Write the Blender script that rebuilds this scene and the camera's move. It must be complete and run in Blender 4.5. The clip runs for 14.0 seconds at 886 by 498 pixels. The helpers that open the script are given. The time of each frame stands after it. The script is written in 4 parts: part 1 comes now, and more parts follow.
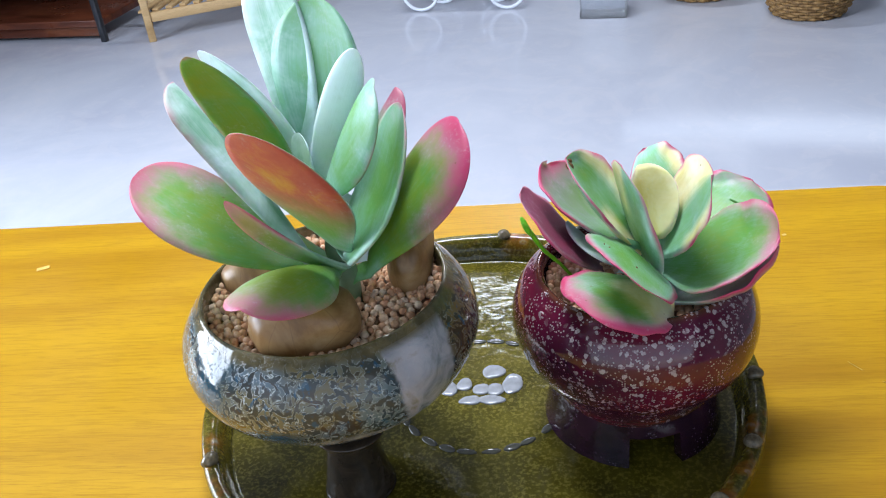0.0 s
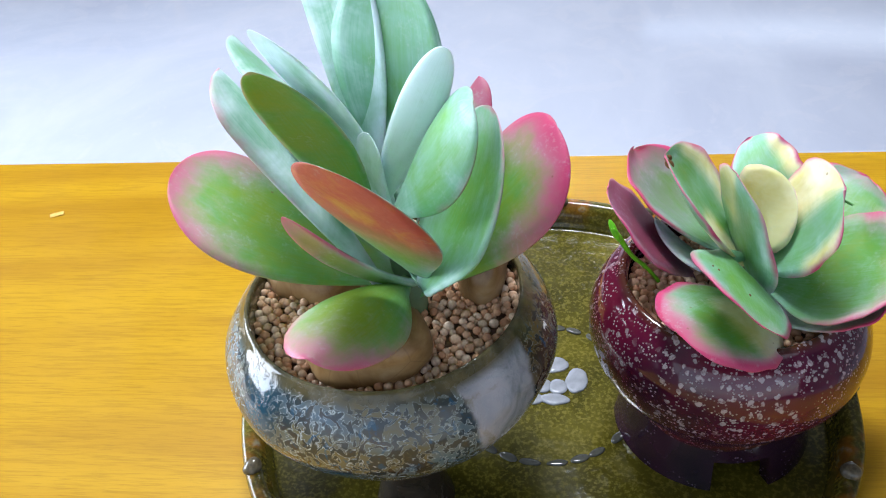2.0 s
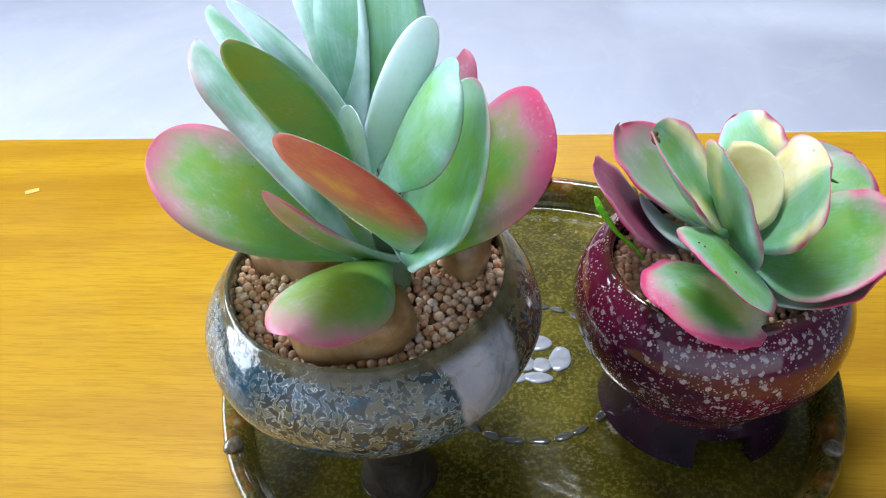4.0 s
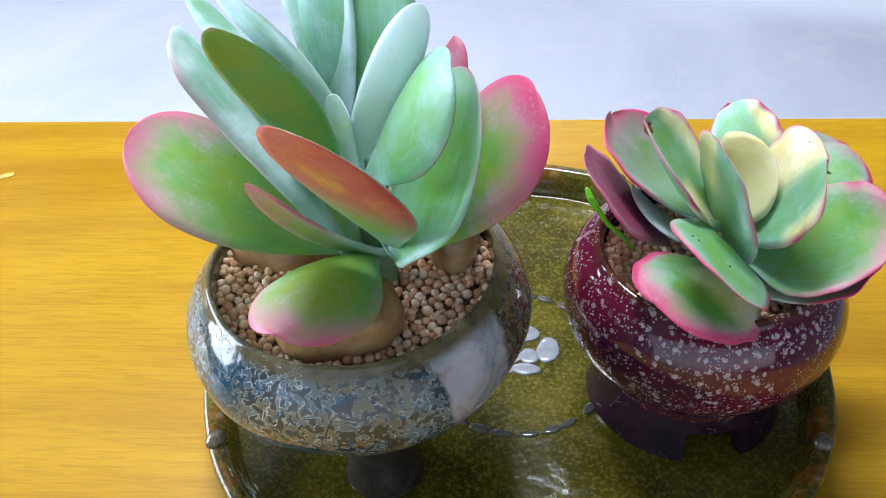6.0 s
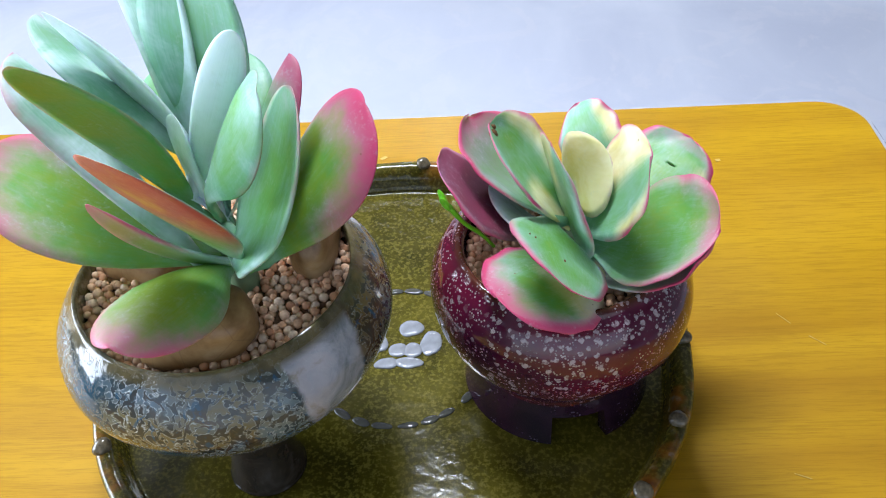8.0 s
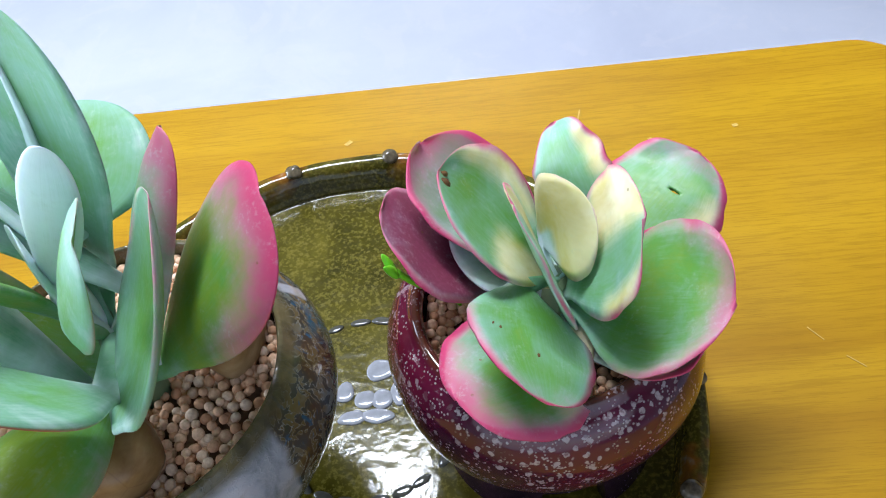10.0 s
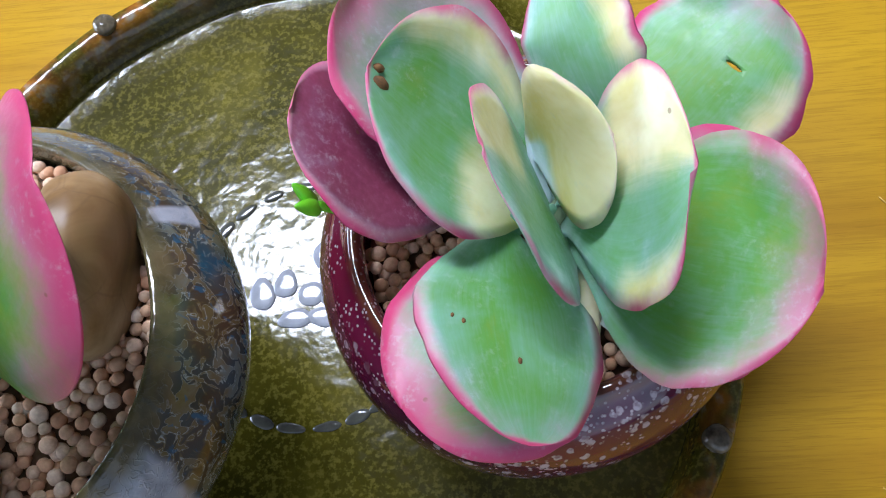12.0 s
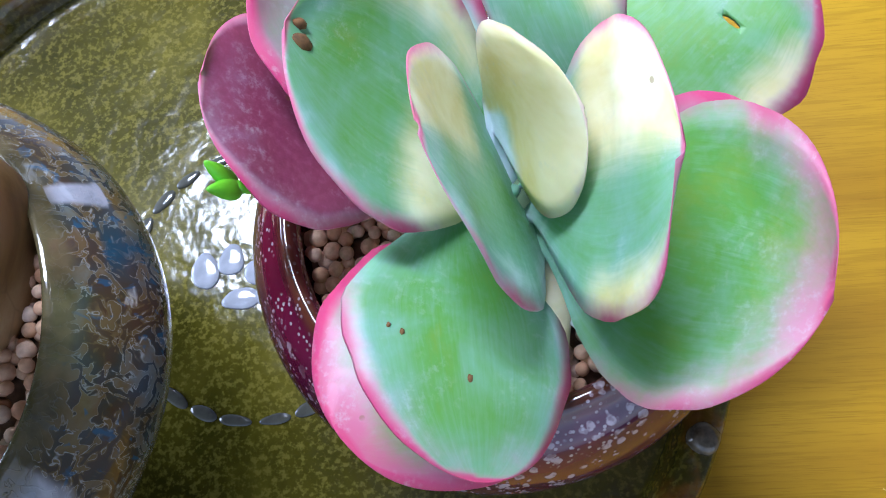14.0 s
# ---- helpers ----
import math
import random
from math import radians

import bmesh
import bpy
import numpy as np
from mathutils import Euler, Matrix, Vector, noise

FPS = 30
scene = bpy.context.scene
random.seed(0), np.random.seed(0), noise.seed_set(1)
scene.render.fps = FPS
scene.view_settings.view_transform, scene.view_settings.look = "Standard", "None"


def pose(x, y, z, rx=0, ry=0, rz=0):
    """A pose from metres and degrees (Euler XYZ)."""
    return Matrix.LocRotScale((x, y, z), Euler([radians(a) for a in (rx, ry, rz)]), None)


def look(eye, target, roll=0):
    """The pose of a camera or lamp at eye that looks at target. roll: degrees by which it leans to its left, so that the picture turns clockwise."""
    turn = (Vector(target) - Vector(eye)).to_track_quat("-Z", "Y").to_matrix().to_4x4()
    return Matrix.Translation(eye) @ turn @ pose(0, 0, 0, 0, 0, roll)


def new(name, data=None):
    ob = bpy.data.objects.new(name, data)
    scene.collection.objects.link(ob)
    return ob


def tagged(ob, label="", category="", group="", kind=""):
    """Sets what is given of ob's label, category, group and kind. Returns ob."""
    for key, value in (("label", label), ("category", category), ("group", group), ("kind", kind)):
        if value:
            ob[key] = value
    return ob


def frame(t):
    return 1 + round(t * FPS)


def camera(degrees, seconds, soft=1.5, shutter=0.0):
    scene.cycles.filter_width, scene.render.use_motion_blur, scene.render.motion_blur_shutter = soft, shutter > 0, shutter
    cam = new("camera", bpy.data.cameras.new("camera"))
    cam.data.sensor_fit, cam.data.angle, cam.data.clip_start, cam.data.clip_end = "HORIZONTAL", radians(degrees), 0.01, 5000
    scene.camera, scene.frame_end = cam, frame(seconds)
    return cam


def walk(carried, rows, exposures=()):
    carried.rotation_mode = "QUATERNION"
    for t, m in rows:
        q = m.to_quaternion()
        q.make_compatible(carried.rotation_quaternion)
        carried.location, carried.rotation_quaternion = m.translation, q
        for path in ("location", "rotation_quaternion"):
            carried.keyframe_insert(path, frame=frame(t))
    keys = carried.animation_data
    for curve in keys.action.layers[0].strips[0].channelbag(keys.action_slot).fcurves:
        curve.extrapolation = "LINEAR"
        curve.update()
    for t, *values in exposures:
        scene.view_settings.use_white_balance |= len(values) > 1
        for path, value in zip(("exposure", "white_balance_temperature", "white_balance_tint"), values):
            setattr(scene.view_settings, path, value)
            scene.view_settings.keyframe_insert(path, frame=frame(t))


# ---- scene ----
cam = camera(54.5, 14.0, soft=1.1)
PATH = [
    (0, (0.1534, 0.0509, 0.4194), (-0.0805, 1.7475, -0.6135), -6.60),
    (0.5, (0.1412, 0.0947, 0.4355), (-0.1177, 1.6883, -0.7449), -6.95),
    (1, (0.1348, 0.1093, 0.4369), (-0.1326, 1.6727, -0.7815), -6.86),
    (1.5, (0.1169, 0.1289, 0.4491), (-0.1404, 1.6879, -0.777), -6.44),
    (2, (0.1078, 0.1345, 0.4405), (-0.1347, 1.6837, -0.8008), -5.66),
    (2.5, (0.1068, 0.1363, 0.4411), (-0.1193, 1.6773, -0.8137), -5.15),
    (3, (0.1063, 0.1368, 0.4366), (-0.111, 1.6731, -0.8254), -4.90),
    (5.5, (0.1034, 0.1426, 0.4339), (-0.062, 1.6478, -0.8726), -3.83),
    (6, (0.1014, 0.149, 0.433), (-0.0542, 1.6474, -0.8824), -3.49),
    (6.5, (0.1031, 0.1526, 0.4324), (-0.0461, 1.6476, -0.8877), -3.34),
    (7, (0.1039, 0.1553, 0.4322), (-0.0352, 1.6479, -0.8917), -3.16),
    (7.5, (0.105, 0.1553, 0.439), (-0.0222, 1.6365, -0.8989), -2.94),
    (8, (0.16, 0.1407, 0.4503), (0.0802, 1.6214, -0.8917), -4.08),
    (8.2, (0.1824, 0.1459, 0.4458), (0.0855, 1.6269, -0.895), -5.42),
    (10.3, (0.1995, 0.3019, 0.4434), (0.0454, 1.4786, -1.1666), -11.25),
    (10.5, (0.2052, 0.3274, 0.4564), (0.0419, 1.3941, -1.2276), -12.61),
    (10.9, (0.2178, 0.3542, 0.4523), (0.0283, 1.3212, -1.2881), -15.00),
    (11, (0.2227, 0.3583, 0.4477), (0.039, 1.3034, -1.3053), -14.93),
    (11.5, (0.2289, 0.3831, 0.4099), (0.0266, 1.2257, -1.3926), -17.19),
    (12, (0.2084, 0.3933, 0.3809), (-0.0015, 1.1397, -1.4627), -18.60),
    (12.5, (0.2131, 0.4083, 0.3615), (0.0056, 1.0814, -1.5104), -19.95),
    (13, (0.2103, 0.414, 0.3533), (0.0069, 1.0674, -1.526), -19.95),
    (13.5, (0.2142, 0.4156, 0.3486), (0.018, 1.0597, -1.5347), -19.60),
    (14, (0.2172, 0.4171, 0.3477), (0.0205, 1.0498, -1.5394), -19.95),
]
walk(cam, [(t, look(eye, target, roll)) for t, eye, target, roll in PATH],
     [(0.0, 0.17, 6050, 13), (8.0, 0.18, 5950, 13), (10.5, 0.05, 5900, 14), (11.2, -0.08, 5850, 15), (11.8, -0.02, 5700, 16), (12.5, 0.18, 5400, 18), (14.0, 0.30, 5250, 19)])


# ---------------------------------------------------------------- light
FLOOR = -0.72          # floor under the table top, which is z = 0
ROOM = (-3.3, 3.4, -2.0, 5.4, 2.05)   # x, x, y, y of the walls, ceiling height
world = bpy.data.worlds.new("world")
scene.world = world
world.use_nodes = True
_sky = world.node_tree.nodes.new("ShaderNodeTexSky")
_sky.sky_type = "NISHITA"
_sky.sun_disc = False
_sky.sun_elevation, _sky.sun_rotation = radians(40), radians(-70)
world.node_tree.links.new(_sky.outputs[0], world.node_tree.nodes["Background"].inputs[0])
world.node_tree.nodes["Background"].inputs[1].default_value = 0.1


def window_light(name, at, target, w, h, watts, colour):
    """Sky light that comes in through a window opening."""
    data = bpy.data.lights.new(name, "AREA")
    data.shape, data.size, data.size_y, data.energy, data.color = "RECTANGLE", w, h, watts, colour
    ob = new(name, data)
    ob.matrix_world = look(at, target)
    return ob


COOL = (0.84, 0.925, 1.0)
window_light("window_light_west", (-3.26, 0.9, 0.95), (0.0, 0.5, 0.1), 2.6, 1.7, 185, COOL)
window_light("window_light_south", (0.3, -1.96, 0.85), (0.3, 1.0, 0.0), 5.6, 2.3, 31, COOL)
window_light("window_light_north", (1.8, 5.38, 0.59), (1.0, 2.0, 0.0), 2.2, 0.16, 3, COOL)
window_light("ceiling_lamp_light", (-0.2, 1.32, 1.985), (-0.2, 1.32, 0.0), 0.94, 0.31, 62, (0.95, 0.98, 1.0))
window_light("ceiling_lamp_light_far", (0.05, 3.85, 1.985), (0.05, 3.85, 0.0), 0.94, 0.31, 26, (0.95, 0.98, 1.0))

# ---------------------------------------------------------------- materials
class Nodes:
    """Small helper round a material's node tree."""

    def __init__(self, name):
        self.m = bpy.data.materials.new(name)
        self.m.use_nodes = True
        self.t = self.m.node_tree
        self.b = self.t.nodes["Principled BSDF"]

    def add(self, kind, **values):
        n = self.t.nodes.new("ShaderNode" + kind)
        for k, v in values.items():
            if k in n.inputs:
                self.put(v, n.inputs[k])
        return n

    def put(self, v, socket):
        if isinstance(v, bpy.types.NodeSocket):
            self.t.links.new(v, socket)
        elif isinstance(v, bpy.types.Node):
            self.t.links.new(v.outputs[0], socket)
        else:
            socket.default_value = v

    def coords(self, scale=(1, 1, 1), rot=(0, 0, 0), out="Object"):
        c = self.t.nodes.new("ShaderNodeTexCoord")
        mp = self.t.nodes.new("ShaderNodeMapping")
        mp.inputs["Scale"].default_value = scale
        mp.inputs["Rotation"].default_value = rot
        self.t.links.new(c.outputs[out], mp.inputs["Vector"])
        return mp.outputs[0]

    def noise(self, scale, vec=None, detail=4, rough=0.55, distort=0.0):
        n = self.t.nodes.new("ShaderNodeTexNoise")
        n.inputs["Scale"].default_value, n.inputs["Detail"].default_value = scale, detail
        n.inputs["Roughness"].default_value, n.inputs["Distortion"].default_value = rough, distort
        if vec is not None:
            self.t.links.new(vec, n.inputs["Vector"])
        return n.outputs["Fac"]

    def voronoi(self, scale, vec=None, feature="F1", rand=1.0, out="Distance"):
        n = self.t.nodes.new("ShaderNodeTexVoronoi")
        n.feature = feature
        n.inputs["Scale"].default_value, n.inputs["Randomness"].default_value = scale, rand
        if vec is not None:
            self.t.links.new(vec, n.inputs["Vector"])
        return n.outputs[out]

    def ramp(self, fac, *stops):
        n = self.t.nodes.new("ShaderNodeValToRGB")
        e = n.color_ramp.elements
        while len(e) < len(stops):
            e.new(0.5)
        for el, (p, c) in zip(e, stops):
            el.position, el.color = p, (*c, 1) if len(c) == 3 else c
        self.put(fac, n.inputs[0])
        return n.outputs[0]

    def step(self, fac, a, b, lo=0.0, hi=1.0):
        n = self.t.nodes.new("ShaderNodeMapRange")
        n.interpolation_type = "SMOOTHSTEP"
        for i, v in enumerate((fac, a, b, lo, hi)):
            self.put(v, n.inputs[i])
        return n.outputs[0]

    def mix(self, fac, a, b, mode="MIX"):
        n = self.t.nodes.new("ShaderNodeMix")
        n.data_type, n.blend_type = "RGBA", mode
        for v, i in ((fac, 0), (a, 6), (b, 7)):
            if isinstance(v, tuple) and len(v) == 3:
                v = (*v, 1)
            self.put(v, n.inputs[i])
        return n.outputs[2]

    def math(self, op, a, b=0.0, c=0.0):
        n = self.t.nodes.new("ShaderNodeMath")
        n.operation = op
        for i, v in enumerate((a, b, c)):
            self.put(v, n.inputs[i])
        return n.outputs[0]

    def attr(self, name):
        n = self.t.nodes.new("ShaderNodeAttribute")
        n.attribute_name = name
        return n

    def bump(self, height, strength, distance):
        n = self.t.nodes.new("ShaderNodeBump")
        n.inputs["Strength"].default_value, n.inputs["Distance"].default_value = strength, distance
        self.put(height, n.inputs["Height"])
        self.t.links.new(n.outputs[0], self.b.inputs["Normal"])

    def done(self, colour=None, rough=None, **more):
        if colour is not None:
            self.put((*colour, 1) if isinstance(colour, tuple) and len(colour) == 3 else colour, self.b.inputs["Base Color"])
        if rough is not None:
            self.put(rough, self.b.inputs["Roughness"])
        for k, v in more.items():
            self.put(v, self.b.inputs[k.replace("_", " ")])
        return self.m


def plain(name, colour, rough, grain=40.0, vary=0.12, **more):
    n = Nodes(name)
    f = n.noise(grain, n.coords(), 5)
    lo = tuple(c * (1 - vary) for c in colour)
    hi = tuple(min(1, c * (1 + vary)) for c in colour)
    c = n.ramp(f, (0.3, lo), (0.7, hi))
    n.bump(f, 0.08, 0.001)
    return n.done(c, rough, **more)


def wood_mat(name, dark, mid, light, rough, along=(1.2, 14, 14), coat=0.0, grain=9.0):
    n = Nodes(name)
    v = n.coords(along)
    broad = n.noise(1.6, v, 3, 0.5, 0.6)
    fine = n.noise(grain, n.coords((along[0] * 2.2, along[1] * 5, along[2] * 5)), 6, 0.65)
    pores = n.noise(40, n.coords((along[0] * 1.1, along[1] * 6, along[2] * 6)), 2, 0.5)
    c = n.ramp(broad, (0.3, dark), (0.5, mid), (0.72, light))
    c = n.mix(n.step(fine, 0.46, 0.62, 0.0, 0.42), c, tuple(x * 0.78 for x in dark))
    c = n.mix(n.step(pores, 0.58, 0.68, 0.0, 0.38), c, tuple(x * 0.55 for x in dark))
    n.bump(fine, 0.05, 0.0006)
    smudge = n.noise(7, n.coords(), 4)
    return n.done(c, n.step(smudge, 0.3, 0.7, rough - 0.05, rough + 0.1), Coat_Weight=coat, Coat_Roughness=0.12, Specular_IOR_Level=0.2)


M_TABLE = wood_mat("oak_veneer", (0.34, 0.168, 0.004), (0.42, 0.228, 0.005), (0.48, 0.275, 0.006), 0.36, (1.3, 11, 11), 0.0)
M_EDGE = plain("grey_edge_strip", (0.40, 0.41, 0.46), 0.35, 60, 0.06)
M_LIP = plain("dark_edge_line", (0.10, 0.10, 0.13), 0.4, 60, 0.1)
M_LEG = wood_mat("table_leg_wood", (0.20, 0.10, 0.02), (0.32, 0.16, 0.03), (0.4, 0.2, 0.04), 0.45, (14, 14, 1.2))
M_PAINT = plain("wall_paint", (0.20, 0.20, 0.21), 0.75, 18, 0.04)
M_CEIL = plain("ceiling_paint", (0.22, 0.22, 0.23), 0.8, 14, 0.03)
M_DARKWOOD = wood_mat("reddish_dark_wood", (0.05, 0.013, 0.006), (0.11, 0.03, 0.014), (0.16, 0.05, 0.02), 0.3, (2, 12, 12), 0.2)
M_PINE = wood_mat("pine", (0.42, 0.27, 0.12), (0.55, 0.37, 0.18), (0.65, 0.46, 0.25), 0.5, (2, 12, 12))
M_BLACK = plain("black_metal", (0.015, 0.017, 0.022), 0.4, 50, 0.2)


def floor_mat():
    n = Nodes("polished_floor_stone")
    v = n.coords()
    cloud = n.noise(1.7, v, 6, 0.6, 0.8)
    vein = n.noise(5.5, v, 7, 0.65, 1.8)
    c = n.ramp(cloud, (0.3, (0.44, 0.46, 0.54)), (0.55, (0.50, 0.52, 0.59)), (0.75, (0.56, 0.57, 0.63)))
    c = n.mix(n.step(vein, 0.52, 0.6, 0.0, 0.22), c, (0.58, 0.57, 0.60))
    n.bump(n.noise(3.0, v, 2), 0.03, 0.002)
    return n.done(c, n.step(cloud, 0.3, 0.7, 0.10, 0.18), Specular_IOR_Level=0.5)


M_FLOOR = floor_mat()


def tray_mat():
    n = Nodes("olive_glaze")
    v = n.coords()
    speck = n.noise(420, v, 3, 0.6)
    blot = n.noise(22, v, 5, 0.6, 0.4)
    c = n.ramp(blot, (0.3, (0.026, 0.024, 0.002)), (0.5, (0.058, 0.050, 0.004)), (0.72, (0.105, 0.088, 0.009)))
    c = n.mix(n.step(speck, 0.46, 0.66, 0.0, 0.40), c, (0.24, 0.20, 0.035))
    rust = n.math("MULTIPLY", n.attr("rim").outputs["Fac"], n.step(n.noise(30, v, 4), 0.45, 0.6))
    c = n.mix(rust, c, n.ramp(n.noise(90, v, 3), (0.35, (0.12, 0.035, 0.006)), (0.58, (0.28, 0.11, 0.012)), (0.72, (0.30, 0.27, 0.20))))
    waves = n.noise(95, v, 2, 0.5, 0.2)
    n.bump(n.math("ADD", waves, n.math("MULTIPLY", n.noise(17, v, 2), 1.6)), 0.13, 0.004)
    return n.done(c, 0.14, Specular_IOR_Level=0.45)


M_TRAY = tray_mat()
M_KNOB = plain("grey_brown_glaze", (0.11, 0.09, 0.055), 0.10, 260, 0.6)
M_WHITE = plain("grey_white_glaze", (0.25, 0.26, 0.28), 0.08, 120, 0.2)


def bowl_mat():
    """Runny blue-grey glaze with curdled cells, a pale drip patch, a brown-green lip."""
    n = Nodes("curdled_blue_glaze")
    v = n.coords()
    nv = n.t.nodes.new("ShaderNodeVectorMath")
    nv.operation = "ADD"
    wob = n.t.nodes.new("ShaderNodeTexNoise")
    wob.inputs["Scale"].default_value = 95
    n.t.links.new(v, wob.inputs["Vector"])
    sc = n.t.nodes.new("ShaderNodeVectorMath")
    sc.operation = "SCALE"
    sc.inputs["Scale"].default_value = 0.016
    n.t.links.new(wob.outputs["Color"], sc.inputs[0])
    n.t.links.new(v, nv.inputs[0])
    n.t.links.new(sc.outputs[0], nv.inputs[1])
    cells = n.noise(300, nv.outputs[0], 2, 0.4, 0.4)
    worm = n.noise(120, v, 3, 0.5, 1.6)
    patch = n.noise(16, v, 4, 0.55, 0.5)
    tone = n.noise(45, v, 4, 0.6, 0.6)
    base = n.ramp(patch, (0.3, (0.06, 0.13, 0.20)), (0.45, (0.15, 0.19, 0.18)), (0.58, (0.17, 0.14, 0.06)), (0.72, (0.08, 0.15, 0.22)))
    base = n.mix(n.math("MULTIPLY", n.attr("olive").outputs["Fac"], n.step(tone, 0.35, 0.55, 0.35, 0.95)), base, (0.115, 0.075, 0.022))
    core = n.ramp(tone, (0.32, (0.012, 0.030, 0.050)), (0.5, (0.030, 0.034, 0.030)), (0.68, (0.060, 0.026, 0.010)))
    line = n.step(n.math("ABSOLUTE", n.math("SUBTRACT", cells, n.step(tone, 0.3, 0.7, 0.47, 0.57))), 0.0, 0.028, 0.85, 0.0)
    c = n.mix(n.step(cells, 0.44, 0.53, 0.8, 0.0), base, core)
    line = n.math("MULTIPLY", line, n.math("SUBTRACT", 1.0, n.math("MULTIPLY", n.attr("olive").outputs["Fac"], 0.6)))
    c = n.mix(n.math("MULTIPLY", line, n.step(worm, 0.3, 0.6, 0.35, 1.0)), c, (0.54, 0.61, 0.62))
    c = n.mix(n.step(worm, 0.60, 0.68, 0.0, 0.6), c, (0.02, 0.10, 0.19))
    band = n.attr("band").outputs["Fac"]          # 1 on the lip, 0 on the belly
    drip = n.attr("drip").outputs["Fac"]          # pale patch that ran down
    under = n.attr("under").outputs["Fac"]        # below the belly
    milky = n.ramp(n.noise(40, v, 5, 0.6, 1.0), (0.3, (0.17, 0.20, 0.21)), (0.5, (0.40, 0.41, 0.45)), (0.62, (0.46, 0.44, 0.47)), (0.75, (0.28, 0.25, 0.15)))
    c = n.mix(n.step(n.math("ADD", drip, n.math("MULTIPLY", n.math("SUBTRACT", patch, 0.5), 2.2)), 0.40, 0.62, 0.0, 0.9), c, milky)
    c = n.mix(n.step(n.math("ADD", under, n.math("MULTIPLY", n.math("SUBTRACT", patch, 0.5), 1.5)), 0.45, 0.75, 0.0, 0.85), c, n.ramp(n.noise(30, v, 4, 0.6, 1.5), (0.35, (0.22, 0.18, 0.13)), (0.6, (0.46, 0.47, 0.47))))
    teal = n.math("MULTIPLY", n.attr("teal").outputs["Fac"], n.step(patch, 0.40, 0.52))
    c = n.mix(teal, c, (0.008, 0.06, 0.10))
    c = n.mix(n.math("MULTIPLY", band, 0.9), c, n.ramp(n.noise(90, v, 4), (0.35, (0.06, 0.05, 0.018)), (0.7, (0.15, 0.12, 0.05))))
    n.bump(n.math("ADD", n.math("MULTIPLY", line, 0.5), n.math("MULTIPLY", n.noise(30, v, 3), 2.0)), 0.35, 0.0022)
    return n.done(c, 0.09, Coat_Weight=0.2, Coat_Roughness=0.04)


M_BOWL = bowl_mat()


def purple_mat():
    """Oxblood to purple glaze with pale snow specks."""
    n = Nodes("oxblood_glaze")
    v = n.coords()
    base = n.ramp(n.noise(14, v, 4, 0.55, 0.5), (0.3, (0.030, 0.006, 0.022)), (0.5, (0.085, 0.006, 0.026)), (0.72, (0.135, 0.007, 0.024)))
    base = n.mix(n.attr("brown").outputs["Fac"], base, (0.075, 0.030, 0.006))
    dens = n.noise(20, v, 3)
    a = n.voronoi(210, v)
    b = n.voronoi(520, v)
    size = n.noise(300, v, 1)
    sp = n.math("MAXIMUM", n.math("MULTIPLY", n.step(a, n.step(size, 0.35, 0.65, 0.12, 0.36), n.step(size, 0.35, 0.65, 0.22, 0.46), 1.0, 0.0), n.step(dens, 0.42, 0.56)),
                n.math("MULTIPLY", n.step(b, 0.22, 0.34, 1.0, 0.0), n.step(n.noise(90, v, 2), 0.44, 0.54)))
    sp = n.math("MULTIPLY", n.math("MULTIPLY", sp, n.step(n.noise(420, v, 2), 0.30, 0.55, 0.35, 1.0)), n.attr("snow").outputs["Fac"])
    c = n.mix(n.math("MULTIPLY", sp, 0.8), base, (0.46, 0.40, 0.42))
    n.bump(n.math("ADD", n.noise(26, v, 3), n.math("MULTIPLY", sp, 0.12)), 0.25, 0.0025)
    return n.done(c, 0.07, Coat_Weight=0.25, Coat_Roughness=0.03)


M_PURPLE = purple_mat()


def pellet_mat():
    n = Nodes("baked_clay_pellet")
    g = n.t.nodes.new("ShaderNodeNewGeometry")
    c = n.ramp(g.outputs["Random Per Island"], (0.0, (0.58, 0.30, 0.16)), (0.35, (0.74, 0.47, 0.29)), (0.7, (0.80, 0.56, 0.38)), (1.0, (0.84, 0.67, 0.51)))
    f = n.noise(700, n.coords(), 3)
    c = n.mix(n.step(f, 0.3, 0.7, 0.0, 0.25), c, (0.30, 0.15, 0.08))
    n.bump(f, 0.25, 0.0005)
    return n.done(c, 0.9)


M_PELLET = pellet_mat()
M_SOIL = plain("brown_soil", (0.22, 0.13, 0.075), 0.95, 300, 0.4)


def stone_mat():
    n = Nodes("tan_river_stone")
    v = n.coords()
    f = n.noise(28, v, 5, 0.6, 0.7)
    c = n.ramp(f, (0.28, (0.10, 0.045, 0.012)), (0.43, (0.21, 0.11, 0.035)), (0.57, (0.32, 0.19, 0.075)), (0.75, (0.45, 0.32, 0.17)))
    crack = n.voronoi(38, v, "DISTANCE_TO_EDGE")
    c = n.mix(n.math("MULTIPLY", n.step(crack, 0.0, 0.02, 0.28, 0.0), n.step(n.noise(20, v, 2), 0.45, 0.55)), c, (0.11, 0.05, 0.02))
    n.bump(n.noise(120, v, 4), 0.12, 0.001)
    return n.done(c, 0.42)


M_STONE = stone_mat()


